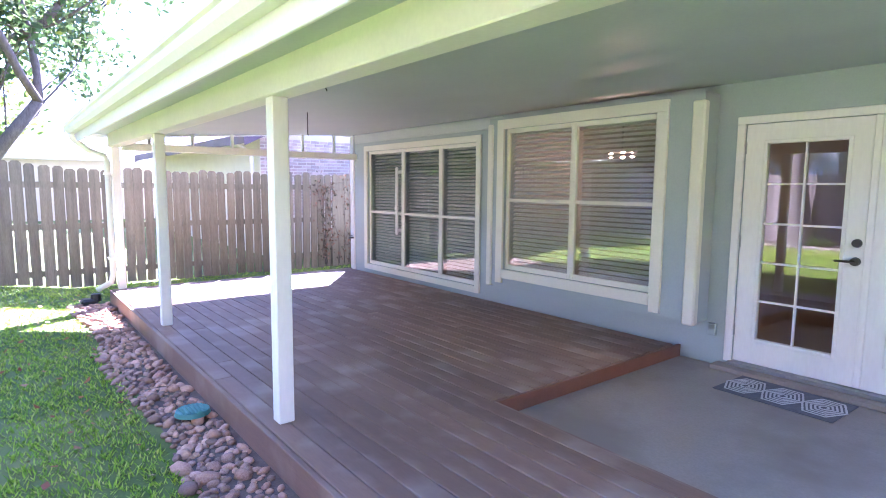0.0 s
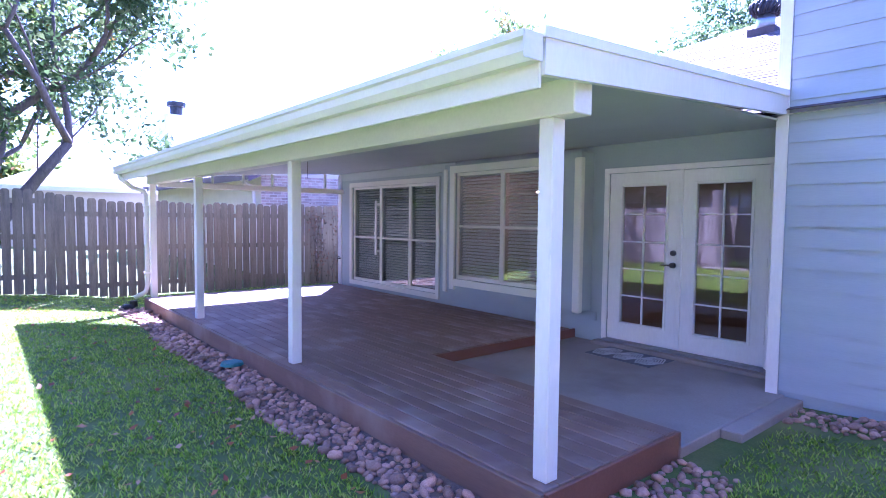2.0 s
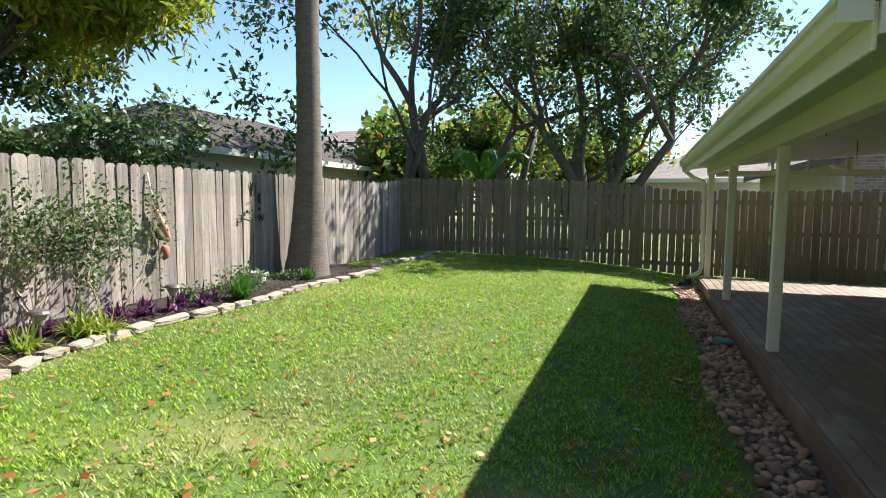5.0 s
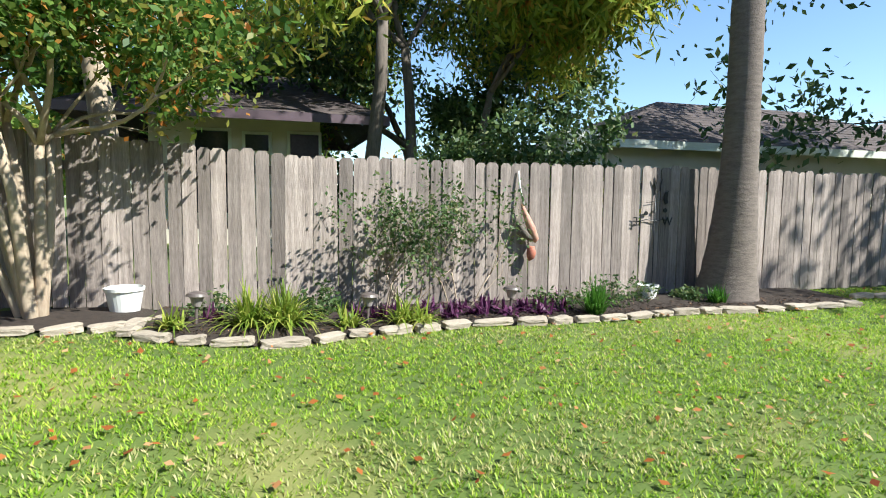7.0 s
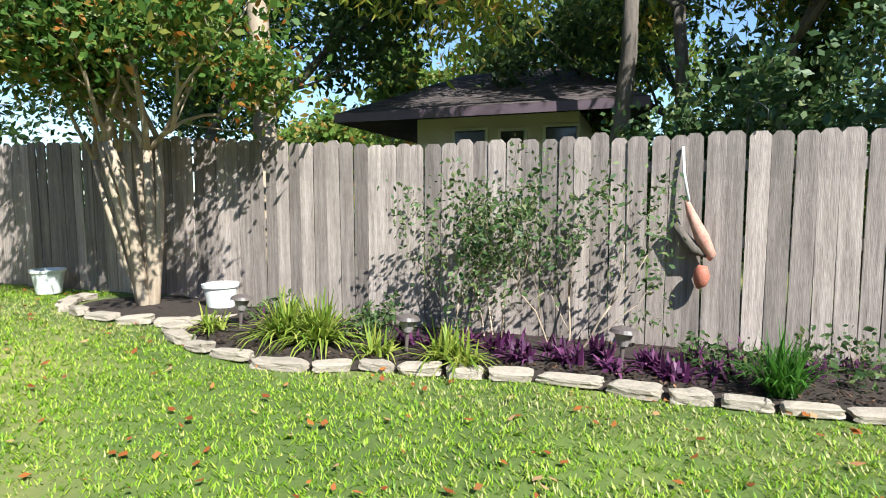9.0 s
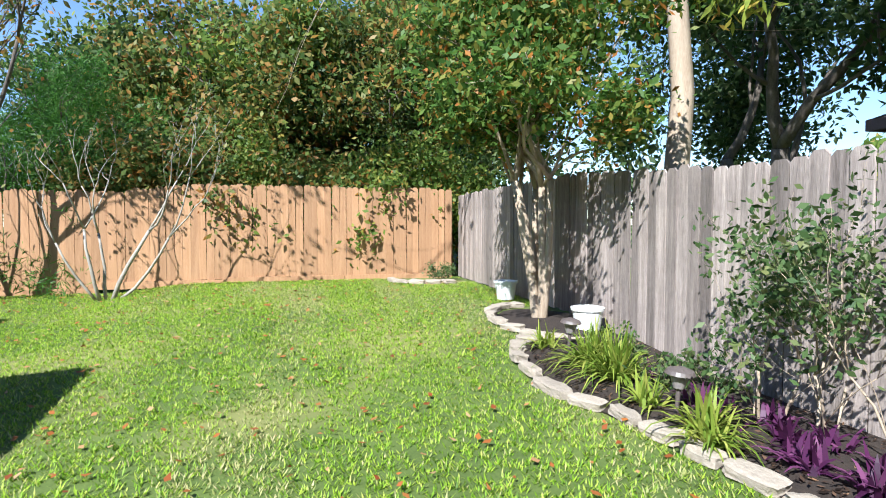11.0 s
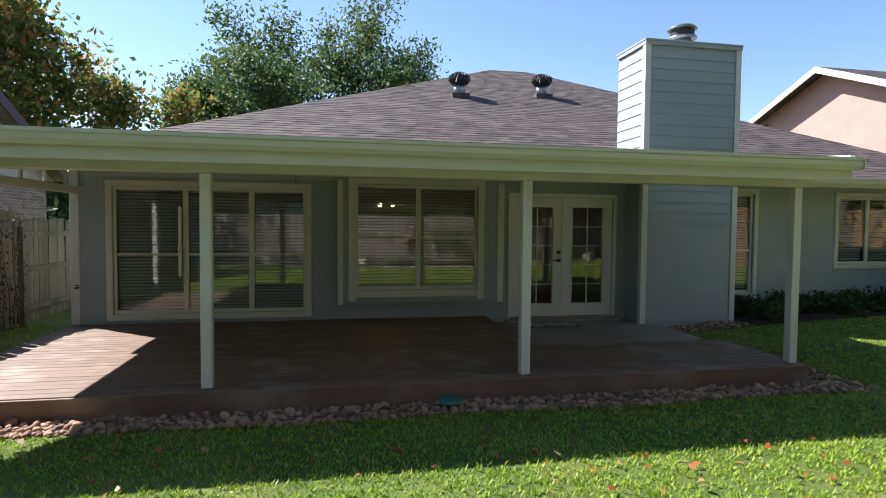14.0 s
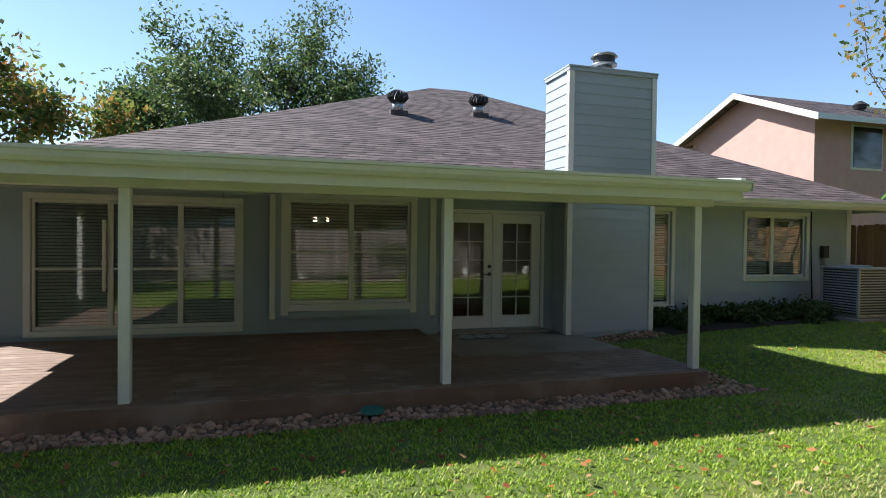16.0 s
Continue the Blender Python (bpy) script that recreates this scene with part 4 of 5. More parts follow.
# beyond the left fence
tree("shade_tree", (-17.0, -3.0, 0.2), [((-0.28, -0.3, 1), 4.6, 0.3), ((0.0, 0.42, 1), 4.4, 0.27), ((0.1, -0.05, 1), 4.4, 0.2), ((0.1, 0.7, 1), 4.4, 0.2)], 4, 11, M_BARK, L_OAK, 30, 0.75, 0.11, "large multi-trunk shade tree with dark green leaves behind the fence", up=0.2, fork=0.55)
tree("shade_tree", (-13.6, -8.6, 0.2), [((-0.42, -0.25, 1), 4.2, 0.27)], 4, 12, M_BARK, L_OAK, 38, 0.9, 0.11, "leaning oak with dark dense crown behind the fence", up=0.25)
tree("shade_tree", (-15.8, -8.0, 0.2), [((-0.1, 0.1, 1), 5.0, 0.24)], 4, 13, M_BARK, L_OAK, 36, 0.9, 0.11, "oak with dark green crown behind the fence", up=0.25)
tree("shade_tree", (-19.0, -6.4, 0.2), [((0.1, 0.1, 1), 4.6, 0.22), ((-0.15, 0.25, 1), 4.4, 0.2)], 4, 14, M_BARK, L_LIGHT, 26, 0.8, 0.12, "slender tree with yellow-green leaves behind the fence")
for k, (x, y, s) in enumerate(((-27, -9, 5.0), (-31, -5, 4.0), (-24, -12.5, 4.6), (-34, -1, 3.0))):
    tree("far_tree", (x, y, 0), up_stems(R1, 3, 0.35, s * 0.55, 0.14), 3, 30 + k, M_BARK, L_LIGHT, 40, 1.1, 0.26, "sunlit yellow-green tree further back", group="far trees")
for k, (x, y, s) in enumerate(((-58, 9, 5.5), (-44, 22, 6.5), (-70, -6, 5.0), (-40, 16, 4.5))):
    tree("far_tree", (x, y, 0), up_stems(R1, 3, 0.35, s * 0.5, 0.2), 3, 40 + k, M_BARK, L_OAK, 50, 1.2, 0.34, "distant dark green tree above the roofs", group="far trees")
# behind the house
tree("autumn_tree", (-20.5, 20.0, 0), [((0.1, 0, 1), 4.5, 0.3), ((-0.4, 0.1, 1), 4.2, 0.24), ((0.6, 0.1, 1), 4.4, 0.22)], 4, 21, M_BARK, L_AUTUMN, 46, 1.0, 0.15, "tall tree turning orange behind the neighbour roof")
tree("live_oak", (-5.5, 24.0, 0), [((0.05, 0, 1), 5.0, 0.4), ((-0.75, 0.0, 1), 4.8, 0.32), ((0.7, 0.0, 1), 4.6, 0.3)], 4, 22, M_BARK, L_OAK, 95, 1.3, 0.115, "broad live oak with small grey-green leaves behind the roof", up=0.22)
tree("far_tree", (-32, 26, 0), up_stems(R1, 3, 0.3, 3.6, 0.25), 3, 25, M_BARK, L_OAK, 50, 1.2, 0.3, "distant dark green tree above the roofs", group="far trees")
# behind the back fence
tree("tall_tree", (2.25, -7.95, 0.3), [((0.03, -0.03, 1), 6.2, 0.17)], 4, 51, M_BARK_P, L_OAK, 60, 1.0, 0.1, "tall straight tree close behind the back fence", up=0.15, fork=0.8, bare=True, low=5.6)
tree("cypress_tree", (-1.5, -13.4, 0.3), [((0.0, 0, 1), 5.4, 0.2)], 4, 52, M_BARK, L_CYPRESS, 170, 1.0, 0.15, "bald cypress with feathery yellow-green hanging foliage", droop=0.9, slim=0.24, fork=0.8, up=0.1, shrink=0.8, bare=True, low=4.4)
tree("cypress_tree", (-2.7, -14.0, 0.3), [((-0.05, 0, 1), 5.2, 0.18)], 4, 53, M_BARK, L_CYPRESS, 170, 1.1, 0.15, "bald cypress with feathery orange-tinged foliage", droop=0.9, slim=0.24, fork=0.8, up=0.1, shrink=0.74, bare=True, low=4.4)
tree("cypress_tree", (-4.3, -13.2, 0.3), [((-0.05, 0.0, 1), 4.0, 0.14)], 4, 54, M_BARK, L_CYPRESS, 160, 1.0, 0.15, "bald cypress with feathery yellow-green hanging foliage", droop=0.9, slim=0.24, fork=0.8, up=0.1, shrink=0.66, bare=True, low=3.9)
tree("shade_tree", (-4.2, -17.5, 0.2), [((0.15, 0, 1), 3.2, 0.22), ((-0.25, 0.1, 1), 3.0, 0.2)], 4, 57, M_BARK, L_OAK, 60, 0.9, 0.1, "dark green oak beside the neighbour house", up=0.15, fork=0.7)
tree("shade_tree", (1.6, -24.0, 0.0), [((0.1, 0, 1), 4.4, 0.25), ((-0.35, 0.1, 1), 4.2, 0.2)], 4, 58, M_BARK, L_LIGHT, 60, 1.1, 0.13, "green tree rising behind the neighbour roof", up=0.15, fork=0.7)
tree("leafy_shrub", (-3.4, -9.2, 0.3), up_stems(R1, 4, 0.22, 1.15, 0.04), 3, 55, M_BARK, L_ROSE, 40, 0.4, 0.06, "tall leafy shrub rising over the fence", "shrub")
tree("leafy_shrub", (-4.4, -8.6, 0.3), up_stems(R1, 4, 0.3, 0.62, 0.03), 3, 56, M_BARK, L_LIGHT, 36, 0.3, 0.055, "green shrub rising just over the fence", "shrub")
tree("far_tree", (5.0, -24, 0), up_stems(R1, 3, 0.3, 3.2, 0.2), 3, 57, M_BARK, L_LIGHT, 44, 1.2, 0.26, "green tree behind the shaded house", group="far trees")
tree("far_tree", (14, -34, 0), up_stems(R1, 4, 0.4, 2.6, 0.2), 3, 58, M_BARK, L_LIGHT, 60, 1.4, 0.3, "distant round green tree", group="far trees")
tree("far_tree", (20, -36, 0), up_stems(R1, 4, 0.4, 2.4, 0.2), 3, 59, M_BARK, L_LIGHT, 60, 1.4, 0.3, "distant round green tree", group="far trees")
tree("shade_tree", (8.0, -14.6, 0.3), [((-0.3, 0.1, 1), 3.4, 0.3), ((0.3, 0.1, 1), 3.2, 0.25)], 4, 60, M_BARK, L_OAK, 80, 1.1, 0.12, "dark oak behind the back fence corner", shrink=0.82)
# wood behind the right fence
for k, (x, y, s, lf) in enumerate(((11.5, -8.5, 5.2, L_AUTUMN), (12.5, -5.6, 5.6, L_LIGHT), (14.0, -3.0, 5.4, L_AUTUMN), (12.0, -2.0, 4.0, L_AUTUMN), (16.0, -6.5, 6.4, L_OAK), (17.5, -1.0, 6.0, L_LIGHT), (15.5, 0.8, 5.0, L_OAK), (20.0, -4.0, 7.0, L_LIGHT), (14.5, -10.5, 6.2, L_OAK), (22, 1.5, 6.4, L_OAK))):
    tree("woodland_tree", (x, y, 0.2), up_stems(R1, 3, 0.3, s * 0.55, 0.12), 4, 70 + k, M_BARK, lf, 34, 0.8, 0.1, "leafy woodland tree with green and rusty leaves behind the fence", group="woodland trees", up=0.3)
for k, (x, y) in enumerate(((9.6, -6.2), (9.8, -4.4), (10.2, -2.9), (9.7, -1.3), (10.3, -7.6), (11.0, 0.6))):
    tree("woodland_shrub", (x, y, 0.3), up_stems(R1, 5, 0.5, 1.3, 0.04), 3, 90 + k, M_BARK, L_AUTUMN if k % 2 else L_LIGHT, 46, 0.6, 0.07, "tangled undergrowth rising over the fence", "shrub", "undergrowth")
tree("juniper", (10.6, 1.4, 0.3), up_stems(R1, 6, 0.3, 1.9, 0.06), 3, 98, M_BARK, L_GREEN, 110, 0.6, 0.08, "dense green juniper tree behind the fence", slim=0.12)
tree("vine_tree", (6.95, 1.75, 0.42), [((0.02, 0.0, 1), 2.6, 0.085), ((0.08, 0.1, 1), 2.5, 0.07), ((0.12, -0.08, 1), 2.4, 0.06)], 4, 99, M_BARK, L_AUTUMN, 5, 0.35, 0.07, "thin vine-wrapped tree with sparse leaves by the fence", up=0.4, fork=0.42)


def bare_tree():
    return tree("bare_crape_myrtle", (7.0, -0.55, 0.40), [((-0.3, 0.75, 1.5), 1.3, 0.034), ((0.1, -0.6, 1.4), 1.4, 0.042), ((0.15, 0.2, 1.6), 1.2, 0.032), ((0.0, -1.1, 1.2), 1.5, 0.03), ((-0.1, 1.1, 1.1), 1.2, 0.026)], 4, 101, M_BARK_W, L_AUTUMN, 1, 0.25, 0.05, "nearly bare young tree with whitish branches on the lawn", "tree", split=2, fork=0.42, shrink=0.66, up=0.35)


bare_tree()
tree("crape_myrtle", (2.45, -6.55, 0.28), [((0.06, 0.04, 1), 2.0, 0.07), ((-0.12, 0.04, 1), 1.9, 0.065), ((0.2, -0.03, 1), 1.95, 0.05), ((0.02, -0.07, 1), 2.1, 0.06), ((0.3, 0.04, 1), 1.9, 0.042), ((-0.05, -0.05, 1), 2.0, 0.055), ((0.13, 0.08, 1), 2.0, 0.05)], 4, 102, M_BARK_P, L_CRAPE, 28, 0.4, 0.045, "crape myrtle with smooth tan trunks and turning leaves in the bed", up=0.3, fork=0.42, shrink=0.56, bare=True, wob=0.04, low=2.1)
tree("far_tree", (-14.4, 15.5, 0), up_stems(R1, 4, 0.4, 1.1, 0.1), 3, 403, M_BARK, L_OAK, 70, 0.9, 0.16, "dark green tree beyond the side yard", group="far trees")


def banana(x, y, z):
    t = thing("banana_plant", pose(x, y, z), "banana plant with broad torn green leaves over the fence", "plant", "banana plants")
    tube_part("stem", [(0, 0, -0.2), (0, 0, 1.6)], [0.1, 0.07], M_BARK_P, t)
    rng = random.Random(int(x * 10))
    for k in range(6):
        a = k * 1.05 + rng.random()
        vs, fs = [], []
        for i in range(9):
            u = i / 8
            r, h, w = 0.15 + 1.3 * u, 1.55 + 0.75 * math.sin(u * 2.6), 0.2 * math.sin(math.pi * min(1, u * 0.9 + 0.1)) + 0.01
            for sgn in (-1, 0, 1):
                vs.append((r * math.cos(a) - sgn * w * math.sin(a), r * math.sin(a) + sgn * w * math.cos(a), h - abs(sgn) * 0.05))
        for i in range(8):
            for j in range(2):
                q = i * 3 + j
                fs.append((q, q + 1, q + 4, q + 3))
        o = new("leaf", mesh_of("leaf", vs, fs, L_GREEN))
        o.parent = t


banana(9.6, 3.2, 0.8)
banana(-12.2, -5.4, 0.7)


def palm():
    t = thing("palm_tree", pose(-5.42, -6.6, 0.26), "tall palm with grey flared trunk in the flower bed", "palm tree")
    zs = [-0.2, 0.0, 0.15, 0.4, 0.8, 1.3, 1.8, 2.6, 4, 6, 9, 12]
    rs = [0.5, 0.43, 0.385, 0.34, 0.295, 0.255, 0.22, 0.2, 0.19, 0.19, 0.18, 0.17]
    pts, rad = [], []
    for i in range(len(zs) - 1):
        n = max(1, int((zs[i + 1] - zs[i]) / 0.12))
        for k in range(n):
            u = k / n
            pts.append((0.01 * math.sin((zs[i] + u) * 2) + 0.12 * math.exp(-max(0.0, zs[i] + (zs[i + 1] - zs[i]) * u) / 0.8), 0, zs[i] + (zs[i + 1] - zs[i]) * u))
            rad.append(rs[i] + (rs[i + 1] - rs[i]) * u + (0.006 if k % 2 else 0))
    tube_part("trunk", pts, rad, M_PALM, t, 20)
    rng = np.random.default_rng(5)
    c, a, b = [], [], []
    for k in range(26):
        w, e = rng.uniform(0, 6.28), rng.uniform(-0.5, 1.0)
        for i in range(26):
            u = i / 25
            p = np.array([math.cos(w) * u * 2.4, math.sin(w) * u * 2.4, 12 + math.sin(e) * u * 2.2 - u * u * 1.3])
            for sg in (-1, 1):
                d = np.array([-math.sin(w) * sg + math.cos(w) * 0.6, math.cos(w) * sg + math.sin(w) * 0.6, -0.5])
                c.append(p + d * 0.25)
                a.append(d * 0.25)
                b.append(np.array([math.cos(w), math.sin(w), 0]) * 0.02)
    o = new("crown", quads_mesh("crown", np.array(c), np.array(a), np.array(b), L_GREEN))
    o.parent = t


palm()


# ---- flower bed ----
def bed_edge(x):
    """The y of the stone edging along the bed."""
    return -5.93 + 0.25 / (1 + math.exp(-(x + 0.15) / 0.15)) - 0.1 * math.exp(-((x + 1.6) / 0.5) ** 2) - 0.2 / (1 + math.exp(-(x - 1.25) / 0.12)) - 0.08 * math.exp(-((x + 4.2) / 0.6) ** 2)


def bed():
    xs = np.arange(-6.9, 1.61, 0.3)
    vs, fs = [], []
    for x in xs:
        e = bed_edge(x)
        for y, h in ((e + 0.02, 0.0), (e - 0.25, 0.05), (-6.75, 0.07), (-7.12, 0.04)):
            vs.append((x, y, ground_z(x, y) + h + 0.012))
    for i in range(len(xs) - 1):
        for j in range(3):
            q = i * 4 + j
            fs.append((q, q + 1, q + 5, q + 4))
    tagged(new("flower_bed", mesh_of("flower_bed", vs, fs, M_SOIL, True)), "dark mulch flower bed along the fence", "flower bed", kind="structure")
    n = 24
    vs = [(2.45, -6.6, ground_z(2.4, -6.6) + 0.07)] + [(2.45 + 0.95 * math.cos(2 * math.pi * k / n), -6.62 + 0.55 * math.sin(2 * math.pi * k / n), ground_z(2.4, -6.6) + 0.02) for k in range(n)]
    tagged(new("tree_bed", mesh_of("tree_bed", vs, [(0, 1 + k, 1 + (k + 1) % n) for k in range(n)], M_SOIL, True)), "round mulch bed under the crape myrtle", "flower bed", kind="structure")
    vs = [(7.35, -6.4, 0.44)] + [(7.35 + 0.6 * math.cos(2 * math.pi * k / n), -6.3 + 0.75 * math.sin(2 * math.pi * k / n), 0.42) for k in range(n)]
    tagged(new("corner_bed", mesh_of("corner_bed", vs, [(0, 1 + k, 1 + (k + 1) % n) for k in range(n)], M_SOIL, True)), "small mulch bed in the fence corner", "flower bed", kind="structure")
    n = 20
    vs = [(4.0 + k * 0.16, yy, ground_z(4.0 + k * 0.16, yy) + 0.012) for k in range(n) for yy in (2.5, 3.72)]
    tagged(new("wall_bed", mesh_of("wall_bed", vs, [(2 * k, 2 * k + 2, 2 * k + 3, 2 * k + 1) for k in range(n - 1)], M_SOIL)), "dark bed against the house wall", "flower bed", kind="structure")
    vs = [(1.7 + k * 0.16, yy, ground_z(1.7 + k * 0.16, yy) + 0.012) for k in range(15) for yy in (2.55, 3.72)]
    tagged(new("wall_bed", mesh_of("wall_bed", vs, [(2 * k, 2 * k + 2, 2 * k + 3, 2 * k + 1) for k in range(14)], M_SOIL)), "dark bed against the house wall", "flower bed", kind="structure")


bed()


def mulch():
    """Bark chips and dry leaf bits over the beds."""
    rng = np.random.default_rng(21)
    n = 9000
    x = rng.uniform(-6.85, 1.5, n)
    y = np.array([rng.uniform(-7.05, bed_edge(a) - 0.12) for a in x])
    z = np.array([ground_z(a, b) for a, b in zip(x, y)]) + 0.055 + rng.uniform(0, 0.02, n)
    w = rng.uniform(0, 2 * np.pi, n)
    k = rng.uniform(0.008, 0.028, n)[:, None]
    d = np.stack([np.cos(w), np.sin(w), rng.uniform(-0.5, 0.5, n)], 1) * k
    s_ = np.stack([-np.sin(w), np.cos(w), rng.uniform(-0.5, 0.5, n)], 1) * k * 0.4
    m = leaf_material("mulch_chips", [(0.0, (0.012, 0.008, 0.006)), (0.75, (0.05, 0.03, 0.02)), (0.95, (0.13, 0.075, 0.045)), (1.0, (0.3, 0.17, 0.09))], 0.05)
    tagged(new("mulch_chips", quads_mesh("mulch_chips", np.stack([x, y, z], 1), d, s_, m)), "dark bark mulch with a few dry leaf bits", "mulch", kind="stuff")


mulch()


def stone_mesh(seed):
    """A rough flat slab with broken edges."""
    rng = random.Random(seed)
    bm = box(-1, -1, -1, 1, 1, 1, 0.22)
    bmesh.ops.subdivide_edges(bm, edges=[e for e in bm.edges if e.calc_length() > 1.0], cuts=2, use_grid_fill=True)
    for v in bm.verts:
        n = noise.noise_vector(v.co * 1.1 + Vector((seed * 9.0, 3, 1)))
        v.co += Vector((n.x * 0.16, n.y * 0.3, n.z * 0.28)) + Vector((0, 0.25 * v.co.x * rng.uniform(-1, 1) * 0.4, 0))
    me = bpy.data.meshes.new("stone")
    bm.to_mesh(me)
    bm.free()
    return me


edging = thing("stone_edging", None, "pale limestone slabs edging the mulch beds", "edging")
EDGE_MESHES = [stone_mesh(k) for k in range(8)]
for me in EDGE_MESHES:
    me.materials.append(M_STONE)
RS = random.Random(12)


def edge_stone(x, y, yaw, ln):
    piece("stone", RS.choice(EDGE_MESHES), edging, pose(x, y, ground_z(x, y) + 0.04, RS.uniform(-5, 5), RS.uniform(-4, 4), yaw + RS.uniform(-8, 8)) @ Matrix.Diagonal((ln / 2, RS.uniform(0.05, 0.08), RS.uniform(0.028, 0.042), 1)))


x = -6.8
while x < 1.45:
    ln = RS.uniform(0.2, 0.44)
    yaw = math.degrees(math.atan2(bed_edge(x + ln) - bed_edge(x), ln))
    edge_stone(x + ln / 2, bed_edge(x + ln / 2), yaw, ln * 1.0)
    x += ln + 0.05
for y in (-6.05, -6.32):
    edge_stone(1.6, y, 80, 0.28)
for k in range(9):
    a = math.pi * (0.02 + k * 0.118)
    edge_stone(2.45 + 1.0 * math.cos(a), -6.62 + 0.6 * math.sin(a), math.degrees(a) + 90, 0.3)
for k in range(6):
    a = math.pi * (0.45 + k * 0.13)
    edge_stone(7.35 + 0.62 * math.cos(a), -6.3 + 0.78 * math.sin(a), math.degrees(a) + 90, 0.3)
for k in range(8):
    edge_stone(-7.4 - k * 0.36, -6.35 + 0.06 * k, -5, 0.32)


def solar_lamp(x, y):
    z = ground_z(x, y) + 0.06
    t = thing("solar_lamp", pose(x, y, z, 3, -3), "bronze solar path lamp staked in the bed", "path lamp", "solar path lamps")
    part("stake", add_cone(bmesh.new(), (0, 0, -0.1), 0.012, 0.016, 0.27, 10), M_BROWNMETAL, t)
    part("lens", add_cone(bmesh.new(), (0, 0, 0.17), 0.035, 0.07, 0.1, 18), M_LENS, t, "frosted lens")
    part("cap", add_cone(add_cone(bmesh.new(), (0, 0, 0.265), 0.1, 0.085, 0.025, 20), (0, 0, 0.29), 0.085, 0.03, 0.02, 20), M_BROWNMETAL, t, "round flat cap")


M_BROWNMETAL = material("bronze_plastic", (0.09, 0.07, 0.065), (0.14, 0.115, 0.105), 6, 0.45, 0.05, 50)
M_LENS = material("frosted_lens", (0.24, 0.21, 0.2), (0.34, 0.3, 0.29), 6, 0.3, 0.05, 50)
for x, y in ((1.09, -6.22), (-0.5, -6.2), (-2.1, -6.3)):
    solar_lamp(x, y)


def pot(x, y, s=1.0, label="white ribbed plastic flower pot"):
    t = thing("flower_pot", pose(x, y, ground_z(x, y) + 0.02) @ Matrix.Scale(s, 4), label, "flower pot", "white flower pots")
    n = 28
    prof = [(0.125, 0), (0.165, 0.24), (0.18, 0.245), (0.183, 0.275), (0.17, 0.278), (0.155, 0.23), (0.0, 0.22)]
    vs = [(r * (1 + (0.02 if k % 2 and i == 1 else 0)) * math.cos(2 * math.pi * k / n), r * math.sin(2 * math.pi * k / n), z) for i, (r, z) in enumerate(prof) for k in range(n)]
    fs = [(i * n + k, i * n + (k + 1) % n, (i + 1) * n + (k + 1) % n, (i + 1) * n + k) for i in range(len(prof) - 1) for k in range(n)]
    o = new("pot_wall", mesh_of("pot_wall", vs, fs, M_WHITE))
    o.parent = t
    part("soil", add_cone(bmesh.new(), (0, 0, 0.2), 0.14, 0.14, 0.035, 20), M_SOIL, t)


pot(1.8, -6.8)
pot(4.2, -6.75)
pot(-4.2, -6.75, 0.8, "small clay and white flower pot at the fence")


def blades(name, x, y, n, ln, mat, label, category, seed, arch=0.8, w=0.012, group=""):
    """A tuft of arching strap leaves."""
    rng = random.Random(seed)
    t = thing(name, pose(x, y, ground_z(x, y) + 0.05), label, category, group)
    vs, fs = [], []
    for k in range(n):
        a, l, e = rng.uniform(0, 6.28), ln * rng.uniform(0.6, 1.15), rng.uniform(0.15, 1.0) * arch
        bx, by = rng.uniform(-0.08, 0.08), rng.uniform(-0.06, 0.06)
        o = len(vs)
        for i in range(5):
            u = i / 4
            r, h = l * e * u, l * (u * (1.15 - 0.5 * e) - 0.6 * e * u * u * u)
            ww = w * (1 - u * u) + 0.001
            for sg in (-1, 1):
                vs.append((bx + r * math.cos(a) - sg * ww * math.sin(a), by + r * math.sin(a) + sg * ww * math.cos(a), h))
        for i in range(4):
            fs.append((o + 2 * i, o + 2 * i + 1, o + 2 * i + 3, o + 2 * i + 2))
    ob = new("leaves", mesh_of("leaves", vs, fs, mat))
    ob.parent = t
    return t


for k, (x, y, n, ln) in enumerate(((1.25, -6.05, 24, 0.26), (0.62, -6.2, 110, 0.42), (0.3, -6.25, 120, 0.45), (-0.3, -6.12, 26, 0.26), (-0.85, -6.15, 40, 0.34), (-1.02, -6.05, 26, 0.28))):
    blades("yellow_lily", x, y, n * 2, ln * 1.1, L_YELLOW, "clump of yellow-green strap leaves in the bed", "plant", 200 + k, arch=1.2, group="lily clumps")
blades("liriope_clump", -3.05, -6.12, 220, 0.42, L_GREEN, "dense clump of bright green grass-like leaves", "plant", 210, w=0.007)
blades("liriope_clump", -4.9, -6.3, 120, 0.25, L_GREEN, "low dark green grassy clump by the palm", "plant", 211, w=0.008)
for k, (x, y, n) in enumerate(((-1.15, -6.45, 40), (-1.4, -6.3, 44), (-1.75, -6.35, 50), (-2.3, -6.4, 46), (-2.6, -6.55, 40), (0.95, -6.4, 24), (-0.4, -6.45, 22), (-1.95, -6.55, 34), (-0.9, -6.6, 24), (-2.9, -6.7, 26), (-2.05, -6.25, 30), (-2.45, -6.2, 34), (-3.3, -6.45, 26), (-1.25, -6.65, 24), (-1.6, -6.6, 28), (-0.65, -6.4, 20), (-2.75, -6.3, 30), (-3.6, -6.7, 22), (0.1, -6.5, 16))):
    blades("purple_heart", x, y, n, 0.22, L_PURPLE, "spreading purple-leaved plant in the bed", "plant", 220 + k, w=0.017, arch=1.15, group="purple plants")
